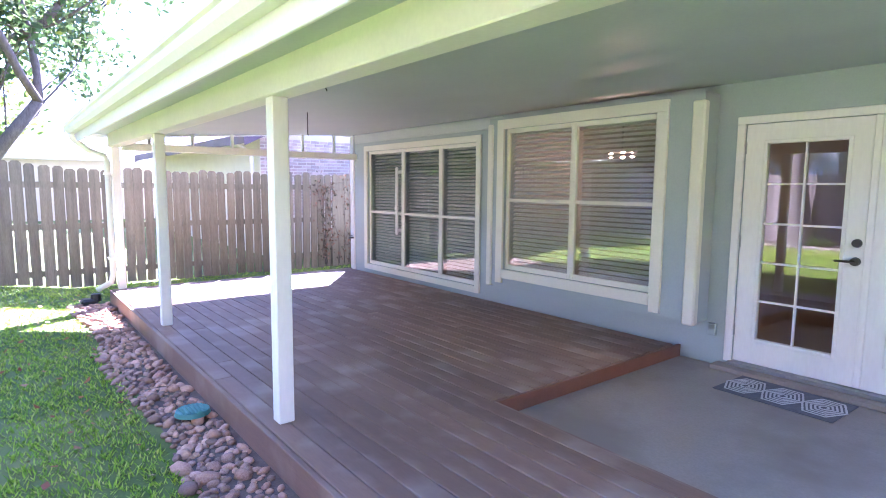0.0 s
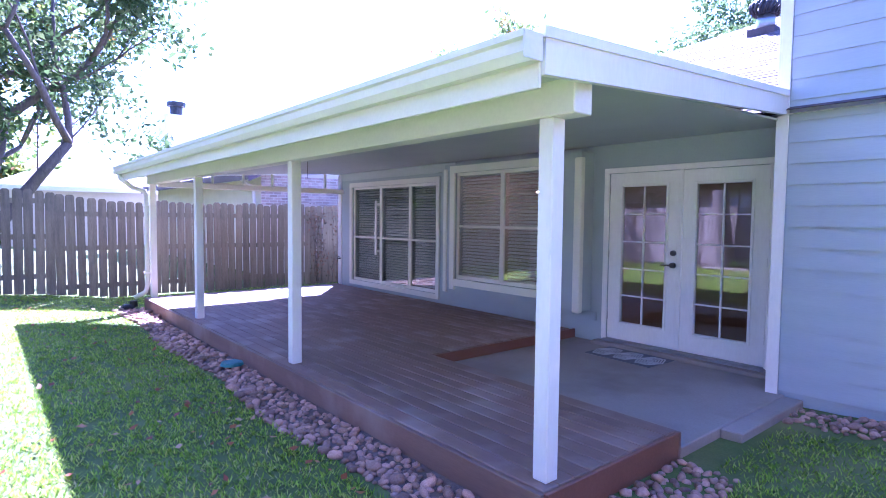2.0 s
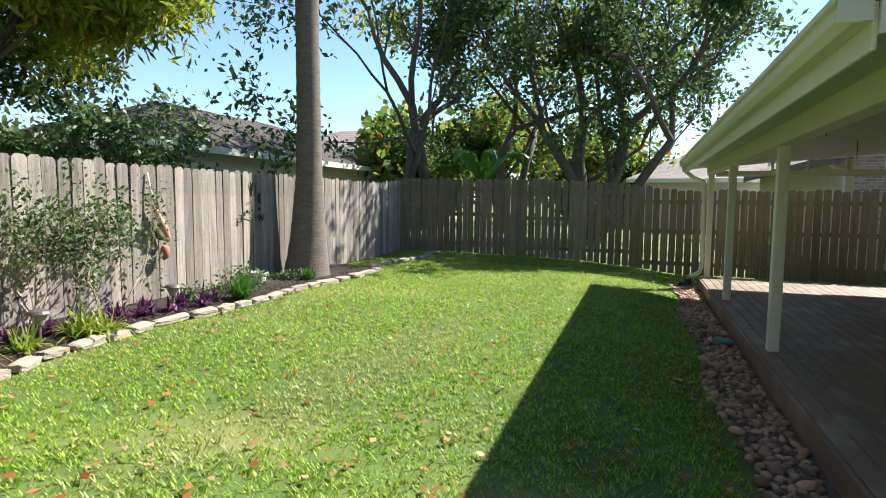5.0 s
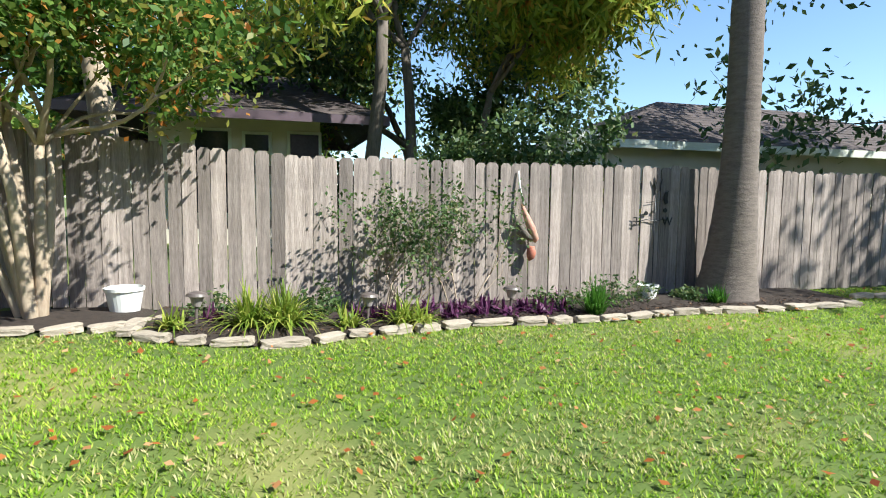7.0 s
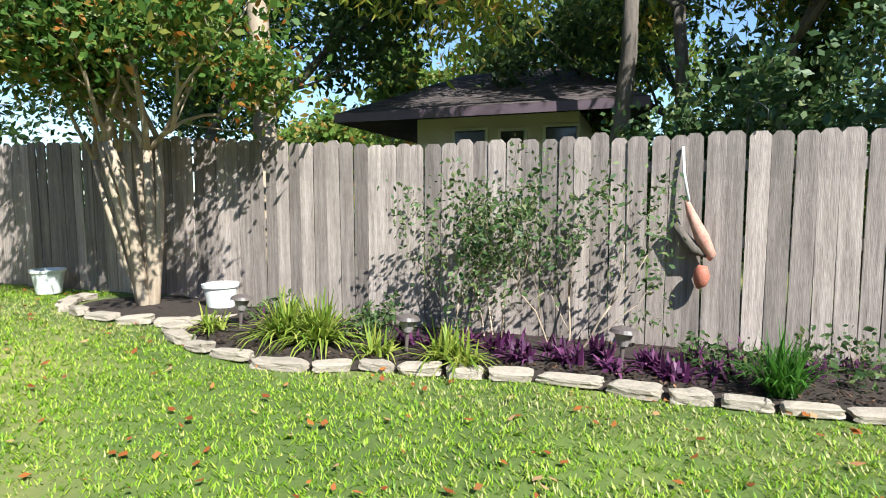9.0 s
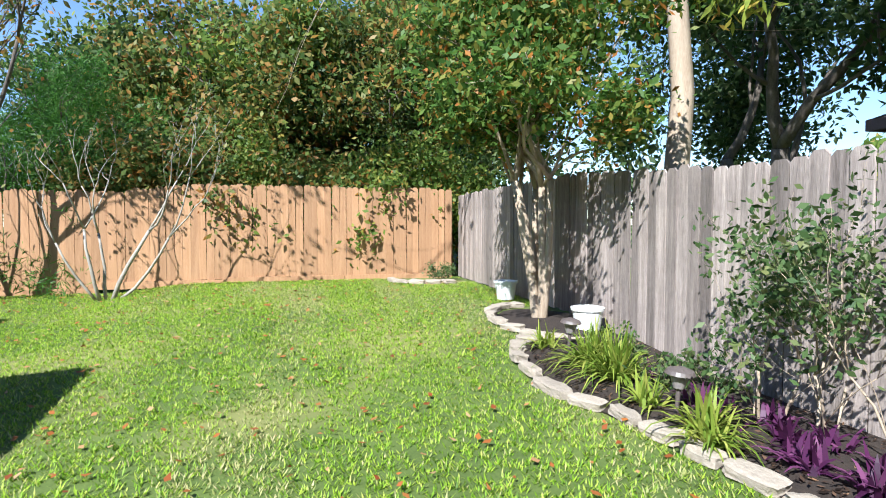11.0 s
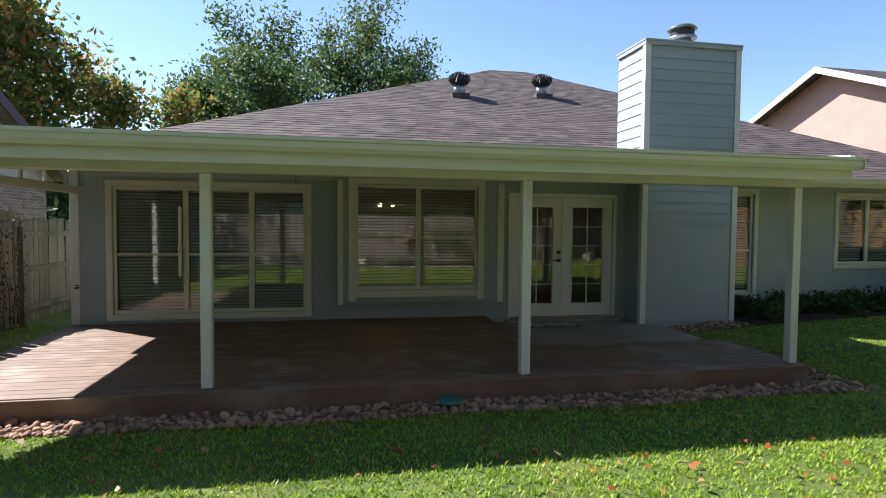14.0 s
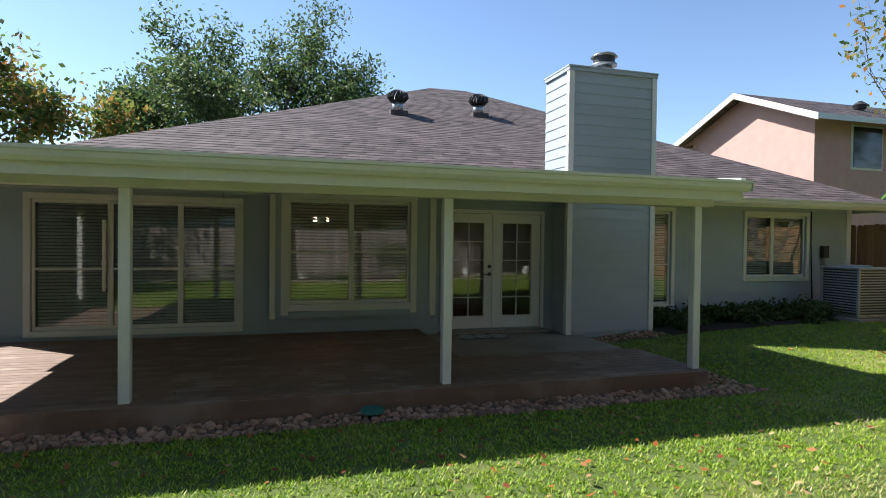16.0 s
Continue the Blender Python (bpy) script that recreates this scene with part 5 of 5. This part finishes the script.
tree("rose_bush", (-1.05, -6.8, 0.3), up_stems(R1, 3, 0.28, 0.7, 0.012), 3, 301, M_BARK_P, L_ROSE, 6, 0.16, 0.029, "lanky rose bush with sparse leaves against the fence", "shrub", "rose bushes", up=0.35, fork=0.45)
tree("rose_bush", (-1.65, -6.8, 0.3), up_stems(R1, 3, 0.32, 0.66, 0.011), 3, 302, M_BARK_P, L_ROSE, 6, 0.16, 0.029, "lanky rose bush with sparse leaves against the fence", "shrub", "rose bushes", up=0.35, fork=0.45)
tree("rose_bush", (-0.75, -6.65, 0.3), up_stems(R1, 3, 0.25, 0.66, 0.011), 3, 303, M_BARK_P, L_ROSE, 6, 0.16, 0.029, "lanky rose bush with sparse leaves against the fence", "shrub", "rose bushes", up=0.35, fork=0.4)
for k, (x, y, ln, nl) in enumerate(((-0.05, -6.65, 0.2, 8), (-2.75, -6.5, 0.16, 6), (1.0, -6.62, 0.17, 5), (-3.5, -6.55, 0.22, 3), (-4.0, -6.6, 0.2, 3), (7.3, -6.5, 0.22, 8), (-4.7, -6.6, 0.13, 7))):
    tree("small_shrub", (x, y, ground_z(x, y) + 0.05), up_stems(R1, 5, 0.5, ln, 0.007), 2, 310 + k, M_BARK_P, L_ROSE, nl, 0.11, 0.028, "low bushy green plant in the mulch", "shrub", "small bed shrubs")
for k, (x, y) in enumerate(((4.4, 3.2), (4.9, 2.9), (5.3, 3.1), (2.2, 3.2), (2.9, 3.3), (3.6, 3.2))):
    tree("wall_shrub", (x, y, ground_z(x, y)), up_stems(R1, 5, 0.7, 0.24, 0.008), 2, 330 + k, M_BARK_P, L_OAK, 16, 0.16, 0.045, "dark low shrub against the house wall", "shrub", "wall shrubs")


def weather_vane():
    t = thing("garden_weather_vane", pose(-4.5, -7.05, 0.3), "black iron weather vane ornament before the fence", "weather vane")
    tube_part("rod", [(0, 0, -0.2), (0, 0, 1.5)], [0.006, 0.006], M_BLACK, t, 6)
    tube_part("cross_bar", [(0.3, 0, 1.02), (0.12, 0, 1.06), (0, 0, 1.03), (-0.12, 0, 1.06), (-0.2, 0, 1.04)], [0.006] * 5, M_BLACK, t, 6)
    for ch, x in (("E", 0.3), ("W", -0.2)):
        cu = bpy.data.curves.new("letter", "FONT")
        cu.body, cu.size, cu.extrude, cu.align_x = ch, 0.16, 0.004, "CENTER"
        tmp = bpy.data.objects.new("letter", cu)
        me = bpy.data.meshes.new_from_object(tmp)
        bpy.data.objects.remove(tmp)
        me.materials.append(M_BLACK)
        piece("letter", me, t, pose(x, 0, 0.98, 90, 0, 0))
    vs = [(-0.02, 0, 1.42), (0.05, 0, 1.6), (0.0, 0, 1.53), (-0.02, 0, 1.66), (-0.06, 0, 1.52), (-0.1, 0, 1.6), (-0.06, 0, 1.44)]
    b = [(x, 0.006, z) for x, _, z in vs] + [(x, -0.006, z) for x, _, z in vs]
    n = len(vs)
    o = new("bird_plate", mesh_of("bird_plate", b, [tuple(range(n)), tuple(range(n, 2 * n))[::-1]] + [(k, k + n, (k + 1) % n + n, (k + 1) % n) for k in range(n)], M_BLACK))
    o.parent = t
    for x, z, r in ((-0.16, 1.18, 0.03), (0.14, 1.14, 0.028), (0.02, 1.16, 0.02)):
        part("disc", add_cone(bmesh.new(), (x, 0.005, z), r, r, 0.01, 14, pose(0, 0, 0, 90)), M_BLACK, t)
    vs = [(-0.16, 0, 1.26), (-0.13, 0, 1.33), (-0.15, 0, 1.42), (-0.2, 0, 1.44), (-0.185, 0, 1.35), (-0.2, 0, 1.28)]
    n = len(vs)
    b = [(x, 0.006, z) for x, _, z in vs] + [(x, -0.006, z) for x, _, z in vs]
    o = new("moon_plate", mesh_of("moon_plate", b, [tuple(range(n)), tuple(range(n, 2 * n))[::-1]] + [(k, k + n, (k + 1) % n + n, (k + 1) % n) for k in range(n)], M_BLACK))
    o.parent = t
    tube_part("arm", [(0.14, 0, 1.28), (0, 0, 1.3), (-0.18, 0, 1.36)], [0.004] * 3, M_BLACK, t, 5)


weather_vane()


def hanging_bird():
    t = thing("hanging_ornament", pose(-2.55, -7.0, 1.05), "painted red wooden ornament hanging from the fence", "ornament")
    red = material("faded_red_paint", (0.32, 0.07, 0.04), (0.48, 0.2, 0.13), 12, 0.7, 0.3, 60)
    pale = material("faded_pink_paint", (0.42, 0.17, 0.12), (0.58, 0.36, 0.28), 12, 0.7, 0.3, 60)
    tube_part("strap", [(0.05, -0.05, 0.9), (0.04, -0.02, 0.7), (0.0, 0.02, 0.48)], [0.012, 0.012, 0.012], M_WHITE, t, 6)
    tube_part("body", [(0.02, 0, 0.5), (-0.02, 0.02, 0.38), (-0.1, 0.03, 0.2), (-0.17, 0.02, 0.06), (-0.16, 0.02, 0.02)], [0.015, 0.035, 0.055, 0.04, 0.012], pale, t, 10, "faded pink carved body")
    tube_part("tail", [(-0.14, 0.02, 0.06), (-0.05, 0.02, 0.1), (0.1, 0.02, 0.3)], [0.02, 0.05, 0.03], M_BARK, t, 8)
    tube_part("ball", [(-0.08, 0.03, -0.2), (-0.1, 0.03, -0.16), (-0.11, 0.03, -0.1), (-0.1, 0.03, -0.04), (-0.08, 0.03, -0.02)], [0.01, 0.05, 0.06, 0.05, 0.01], red, t, 12, "red ball")


hanging_bird()
hk = thing("plant_hook", pose(-2.95, -7.1, 2.12), "thin black plant hook on the fence top", "hook")
tube_part("wire", [(0, 0, -0.25), (0, 0, 0.08), (-0.06, 0.05, 0.14), (-0.12, 0.08, 0.08), (-0.12, 0.08, 0.0)], [0.006] * 5, M_BLACK, hk, 6)
dr = thing("drain_cover", pose(-4.07, -0.33, 0.055), "round green plastic drain cover among the rocks", "drain cover")
M_GREENPL = material("green_plastic", (0.03, 0.16, 0.14), (0.05, 0.22, 0.19), 8, 0.5, 0.05, 40)
part("rim", add_cone(bmesh.new(), (0, 0, 0), 0.12, 0.11, 0.03, 28), M_GREENPL, dr)
for k in range(7):
    yv = -0.075 + k * 0.025
    part("bar", box(-math.sqrt(max(0.0, 0.1 ** 2 - yv ** 2)), yv - 0.006, 0.03, math.sqrt(max(0.0, 0.1 ** 2 - yv ** 2)), yv + 0.006, 0.036), M_GREENPL, dr)
tagged(part("drain_elbow", add_cone(box(-9.12, -0.5, 0.0, -8.92, -0.3, 0.09, 0.03), (-9.0, -0.32, 0.05), 0.07, 0.06, 0.1, 14), M_BLACK), "black plastic drain box under the downspout", "drain box")


# ---- fences ----
def fence(name, p0, p1, height, mat, width, label, seed, base_shift=0.02, front=1, gap=0.006, dog=0.25, rails_front=False, lean=0.6, cap=False):
    """Upright dog-eared boards, rails and posts between two points; front: which side the boards face."""
    rng = random.Random(seed)
    t = thing(name, None, label, "fence")
    a, b = Vector((*p0, 0)), Vector((*p1, 0))
    u = (b - a).normalized()
    nrm = Vector((-u.y, u.x, 0)) * front
    th = 0.018
    meshes = []
    for k in range(6):
        w, h = width * (0.92 + 0.03 * k), height * (0.985 + 0.006 * (k % 4))
        d = width * dog
        o = [(-w / 2, 0), (w / 2, 0), (w / 2, h - d), (w / 2 - d * 0.9, h), (-w / 2 + d * 0.9, h), (-w / 2, h - d)]
        vs = [(x, -th / 2, z) for x, z in o] + [(x, th / 2, z) for x, z in o]
        meshes.append((w, mesh_of("board", vs, [tuple(range(6)), tuple(range(6, 12))[::-1]] + [(i, i + 6, (i + 1) % 6 + 6, (i + 1) % 6) for i in range(6)], mat)))
    s, ln = 0.0, (b - a).length
    yaw = math.degrees(math.atan2(u.y, u.x))
    while s < ln:
        w, me = rng.choice(meshes)
        p = a + u * (s + w / 2) + nrm * (0.03 + rng.uniform(-0.003, 0.003))
        piece("board", me, t, pose(p.x, p.y, ground_z(p.x, p.y) + base_shift + rng.uniform(-0.012, 0.012), rng.uniform(-0.4, 0.4), rng.uniform(-lean, lean), yaw + rng.uniform(-1.2, 1.2)))
        s += w + gap * rng.uniform(0.3, 2.2)
    side = 1 if rails_front else -1
    n = max(2, int(ln / 2.4) + 1)
    for k in range(n - 1):
        q0, q1 = a + u * ln * k / (n - 1), a + u * ln * (k + 1) / (n - 1)
        m0 = (q0 + q1) / 2
        for h in (0.25, height * 0.52, height - 0.25):
            z = ground_z(m0.x, m0.y) + h
            c = m0 + nrm * (0.03 + side * 0.03)
            bm = bmesh.new()
            bmesh.ops.create_cube(bm, size=1.0, matrix=pose(c.x, c.y, z, 0, 0, yaw) @ Matrix.Diagonal(((q1 - q0).length, 0.04, 0.09, 1)))
            part("rail", bm, mat, t)
    for k in range(n):
        q = a + u * ln * k / (n - 1) + nrm * (0.03 + side * 0.1)
        z = ground_z(q.x, q.y)
        part("post", box(q.x - 0.045, q.y - 0.045, z - 0.2, q.x + 0.045, q.y + 0.045, z + height - 0.12), mat, t)
    return t


fence("back_fence", (-10.4, -7.12), (8.0, -7.12), 1.76, M_FENCE_G, 0.142, "weathered grey dog-eared picket fence behind the flower bed", 31, front=1)
fence("left_fence", (-10.05, 4.4), (-10.4, -7.12), 1.83, M_FENCE_L, 0.135, "mossy brown weathered board fence with gaps", 32, front=1, gap=0.014)
fence("left_fence", (-9.95, 12.0), (-10.05, 4.4), 1.7, M_FENCE_L, 0.135, "older board fence with its rails showing", 33, front=-1, gap=0.01, rails_front=False)
fence("right_fence", (8.0, -6.9), (8.0, 9.0), 1.86, M_FENCE_O, 0.138, "new orange cedar board fence with kick board", 34, front=1, gap=0.002, base_shift=0.06)
kb = thing("kick_board", None, "flat cedar kick board under the orange fence", "board")
for k in range(7):
    y0 = -6.9 + k * 2.27
    part("plank", box(7.93, y0, ground_z(8, y0) - 0.08, 7.955, y0 + 2.26, ground_z(8, y0 + 1) + 0.1), M_FENCE_O, kb)


def ivy():
    t = thing("ivy_patch", pose(-9.98, 3.95, 0.15), "dry reddish ivy clinging to the fence boards", "ivy")
    rng = np.random.default_rng(401)
    tips = []
    for k in range(9):
        y, pts = rng.uniform(-0.35, 0.35), []
        for i in range(7):
            y += rng.normal() * 0.05
            pts.append((0.03 + 0.02 * rng.random(), y, i * rng.uniform(0.24, 0.29)))
        tube_part("stem", pts, [0.008 - 0.0008 * i for i in range(7)], M_BARK, t, 5)
        tips += pts[1:]
    c = np.repeat(np.array(tips), 12, axis=0) + rng.normal(size=(len(tips) * 12, 3)) * (0.025, 0.09, 0.1)
    c[:, 0] = np.abs(c[:, 0]) + 0.02
    d = unit(rng, len(c)) * (0.35, 1, 1)
    q = np.cross(d, unit(rng, len(c)))
    o = new("leaves", quads_mesh("leaves", c, d * 0.032, q * 0.022, L_IVY))
    o.parent = t


ivy()


# ---- deck ----
deck = thing("deck", None, "low reddish-brown painted wooden deck with worn boards", "deck", kind="structure")
BW = 0.139


def plank_mesh(ln):
    bm = box(-ln / 2, -BW / 2 + 0.003, -0.028, ln / 2, BW / 2 - 0.003, 0, 0.004)
    me = bpy.data.meshes.new("plank")
    bm.to_mesh(me)
    bm.free()
    me.materials.append(M_DECK)
    return me


RD = random.Random(6)
y, k = -0.12 + BW / 2, 0
while y < WY - 0.05:
    x1 = 0.03 if y < 1.27 else -2.68
    cut = RD.uniform(-6.8, -3.6)
    for a, b in ((-8.95, cut), (cut + 0.004, x1)):
        piece("plank", plank_mesh(b - a), deck, pose((a + b) / 2, y, 0.2 + RD.uniform(-0.0015, 0.0015), RD.uniform(-0.25, 0.25)))
    y += BW
part("rim_joist", box(-8.96, -0.155, -0.05, 0.04, -0.121, 0.192, 0.004), M_DECK, deck)
part("rim_joist", box(0.031, -0.121, -0.05, 0.06, 1.27, 0.192, 0.004), M_DECKEND, deck, "redder painted end board")
part("rim_joist", box(-2.68, 1.275, 0.0, 0.06, 1.3, 0.192, 0.004), M_DECK, deck)
part("rim_joist", box(-2.679, 1.3, 0.0, -2.65, WY - 0.01, 0.192, 0.004), M_DECKEND, deck, "redder painted end board")
part("rim_joist", box(-8.99, -0.121, -0.05, -8.955, WY - 0.01, 0.192, 0.004), M_DECK, deck)
part("underside", box(-8.9, -0.1, -0.06, 0.0, 1.2, 0.16), M_SOIL, deck)
part("underside", box(-8.9, 1.2, -0.06, -2.72, WY - 0.02, 0.16), M_SOIL, deck)

# ---- chimney siding ----
def lap(ln, expo=0.185):
    vs = [(-ln / 2, 0, 0), (ln / 2, 0, 0), (ln / 2, -0.016, 0), (-ln / 2, -0.016, 0), (-ln / 2, -0.004, expo), (ln / 2, -0.004, expo), (ln / 2, 0, expo), (-ln / 2, 0, expo)]
    return mesh_of("board", vs, [(0, 1, 2, 3), (3, 2, 5, 4), (4, 5, 6, 7), (0, 3, 4, 7), (1, 6, 5, 2)], M_SIDING)


fm, sm = lap(CH[1] - CH[0] - 0.18), lap(CH[3] - CH[2] - 0.1)
for i in range(25):
    z = 0.12 + i * 0.185
    piece("board", fm, ch, pose((CH[0] + CH[1]) / 2, CH[2] + 0.02, z))
    piece("board", sm, ch, pose(CH[0] + 0.02, (CH[2] + CH[3]) / 2 + 0.05, z, 0, 0, -90))
    piece("board", sm, ch, pose(CH[1] - 0.02, (CH[2] + CH[3]) / 2 + 0.05, z, 0, 0, 90))

# ---- river rocks ----
M_GRAVEL = material("brown_soil", (0.09, 0.06, 0.045), (0.17, 0.12, 0.09), 12, 0.95, 0.6, 90)
rocks = thing("rock_border", None, "band of rounded brown river rocks along the deck", "rocks")
ROCKS = []
for k in range(10):
    rng = random.Random(k + 50)
    bm = bmesh.new()
    bmesh.ops.create_icosphere(bm, subdivisions=2 if k < 6 else 1, radius=1.0)
    sx, sy, sz = rng.uniform(0.8, 1.2), rng.uniform(0.7, 1.0), rng.uniform(0.5, 0.75)
    for v in bm.verts:
        f = 1 + 0.22 * noise.noise(v.co * 1.3 + Vector((k * 7, 0, 0)))
        v.co = Vector((v.co.x * sx * f, v.co.y * sy * f, v.co.z * sz * f))
    me = bpy.data.meshes.new("rock")
    bm.to_mesh(me)
    bm.free()
    me.polygons.foreach_set("use_smooth", [True] * len(me.polygons))
    me.materials.append(M_ROCK)
    ROCKS.append(me)
RR_ = random.Random(77)
spots = []
for k in range(4200):
    x = RR_.uniform(-8.9, 0.15)
    spots.append((x, RR_.uniform(-0.62 - 0.06 * math.sin(x * 2), -0.2)))
for k in range(420):
    spots.append((RR_.uniform(0.08, 0.5), RR_.uniform(-0.6, 1.25)))
for k in range(420):
    spots.append((RR_.uniform(0.1, 1.6), RR_.uniform(2.62, 3.1)))
joined_v, joined_f, placed, single = [], [], {}, 0
for x, y in spots:
    r = RR_.uniform(0.02, 0.042) if RR_.random() < 0.85 else RR_.uniform(0.042, 0.062)
    cell = (int(x / 0.15), int(y / 0.15))
    near = [q for i in (-1, 0, 1) for j in (-1, 0, 1) for q in placed.get((cell[0] + i, cell[1] + j), ())]
    if any((x - a) ** 2 + (y - b) ** 2 < (0.66 * (r + c)) ** 2 for a, b, c in near):
        continue
    placed.setdefault(cell, []).append((x, y, r))
    m = pose(x, y, max(0.0, ground_z(x, y)) + r * 0.35, RR_.uniform(-25, 25), RR_.uniform(-25, 25), RR_.uniform(0, 360)) @ Matrix.Scale(r, 4)
    me = RR_.choice(ROCKS)
    if single < 300 and x > -3.4:
        piece("rock", me, rocks, m)
        single += 1
    else:
        o = len(joined_v)
        joined_v += [m @ v.co for v in me.vertices]
        joined_f += [tuple(i + o for i in p.vertices) for p in me.polygons]
M_ROCKJ = material("river_rock_heap", (0.27, 0.135, 0.085), (0.47, 0.3, 0.215), 6, 0.75, 0.4, 60, vary=0.5, islands=True)
rj = new("gravel", mesh_of("gravel", joined_v, joined_f, M_ROCKJ, True))
rj.parent = rocks
tagged(rj, "many small river rocks", kind="stuff")
tagged(part("gravel_bed", box(-9.0, -0.64, -0.05, 0.06, -0.12, 0.006), M_GRAVEL), "bare brown soil under the rocks", "soil", kind="structure")


# ---- grass and fallen leaves ----
def inside_lawn(x, y):
    if y > -0.62 and -9.1 < x < 0.5 and (x < 0.1 or y < 1.3):
        return False
    if y > 2.5 and -0.2 < x < 6.8:
        return False
    if y > 1.1 and x < 0.3 and x > -9.05:
        return False
    if -6.9 < x < 1.62 and y < bed_edge(x) + 0.06:
        return False
    if (x - 2.45) ** 2 / 1.05 ** 2 + (y + 6.62) ** 2 / 0.66 ** 2 < 1 or (x - 7.35) ** 2 + (y + 6.3) ** 2 < 0.55:
        return False
    return True


def grass():
    rng = np.random.default_rng(9)
    n = 700000
    tuft = 5     # blades to a tuft, so that dark soil shows between tufts
    x, y = (np.repeat(rng.uniform(lo, hi, n // tuft), tuft) for lo, hi in ((-10.3, 7.95), (-7.05, 4.5)))
    n = len(x)
    x, y = x + rng.normal(size=n) * 0.013, y + rng.normal(size=n) * 0.013
    near = rng.random(n) < np.clip(1.15 - 0.09 * np.abs(y + 3.0) - 0.03 * np.abs(x + 1), 0.35, 1)
    ok = np.array([inside_lawn(a, b) for a, b in zip(x, y)]) & near
    x, y = x[ok], y[ok]
    n = len(x)
    z = np.array([ground_z(a, b) for a, b in zip(x, y)])
    h = rng.uniform(0.022, 0.055, n)
    w = rng.uniform(0, 2 * np.pi, n)
    d = np.stack([np.cos(w) * 0.75, np.sin(w) * 0.75, rng.uniform(0.4, 0.95, n)], 1) * h[:, None] / 2
    s = np.stack([-np.sin(w), np.cos(w), np.zeros(n)], 1) * rng.uniform(0.0027, 0.0055, n)[:, None]
    c = np.stack([x, y, z - 0.003], 1) + d
    # dry mowing streaks along the yard, with ragged edges
    wave = np.sin(y * 3.1 + 0.7 * np.sin(x * 0.6)) + 0.8 * np.sin(y * 5.3 + x * 0.5 + 1.0) + 0.7 * np.sin(x * 0.9 - y * 0.8)
    dry = rng.random(n) < np.clip(0.1 + 0.34 * wave, 0.05, 0.72) * np.clip((-y - 0.6) / 2.0, 0.1, 1.0) * np.clip((x + 6.0) / 5.0, 0.12, 1.0)
    for keep, mat, nm, label in ((~dry, L_GRASS, "grass", "short bright green grass blades"), (dry, L_STRAW, "dry_grass", "straw-coloured streaks of dry grass")):
        tagged(new(nm, quads_mesh(nm, c[keep], d[keep], s[keep], mat)), label, "grass", kind="stuff")


grass()


def fallen():
    rng = np.random.default_rng(10)
    n = 2200
    x, y = rng.uniform(-10.0, 7.6, n), rng.uniform(-6.8, 1.0, n)
    ok = np.array([inside_lawn(a, b) for a, b in zip(x, y)])
    x, y = x[ok], y[ok]
    n = len(x)
    z = np.array([ground_z(a, b) for a, b in zip(x, y)]) + rng.uniform(0.03, 0.05, n)
    w = rng.uniform(0, 2 * np.pi, n)
    k = rng.uniform(0.014, 0.036, n)[:, None]
    d = np.stack([np.cos(w), np.sin(w), rng.uniform(-0.4, 0.4, n)], 1) * k
    s = np.stack([-np.sin(w), np.cos(w), rng.uniform(-0.4, 0.4, n)], 1) * k * 0.7
    tagged(new("fallen_leaves", quads_mesh("fallen_leaves", np.stack([x, y, z], 1), d, s, L_FALLEN, bend=np.stack([np.zeros(n), np.zeros(n), rng.uniform(-0.01, 0.02, n)], 1))), "scattered dry brown leaves on the lawn", "leaves", kind="stuff")


fallen()
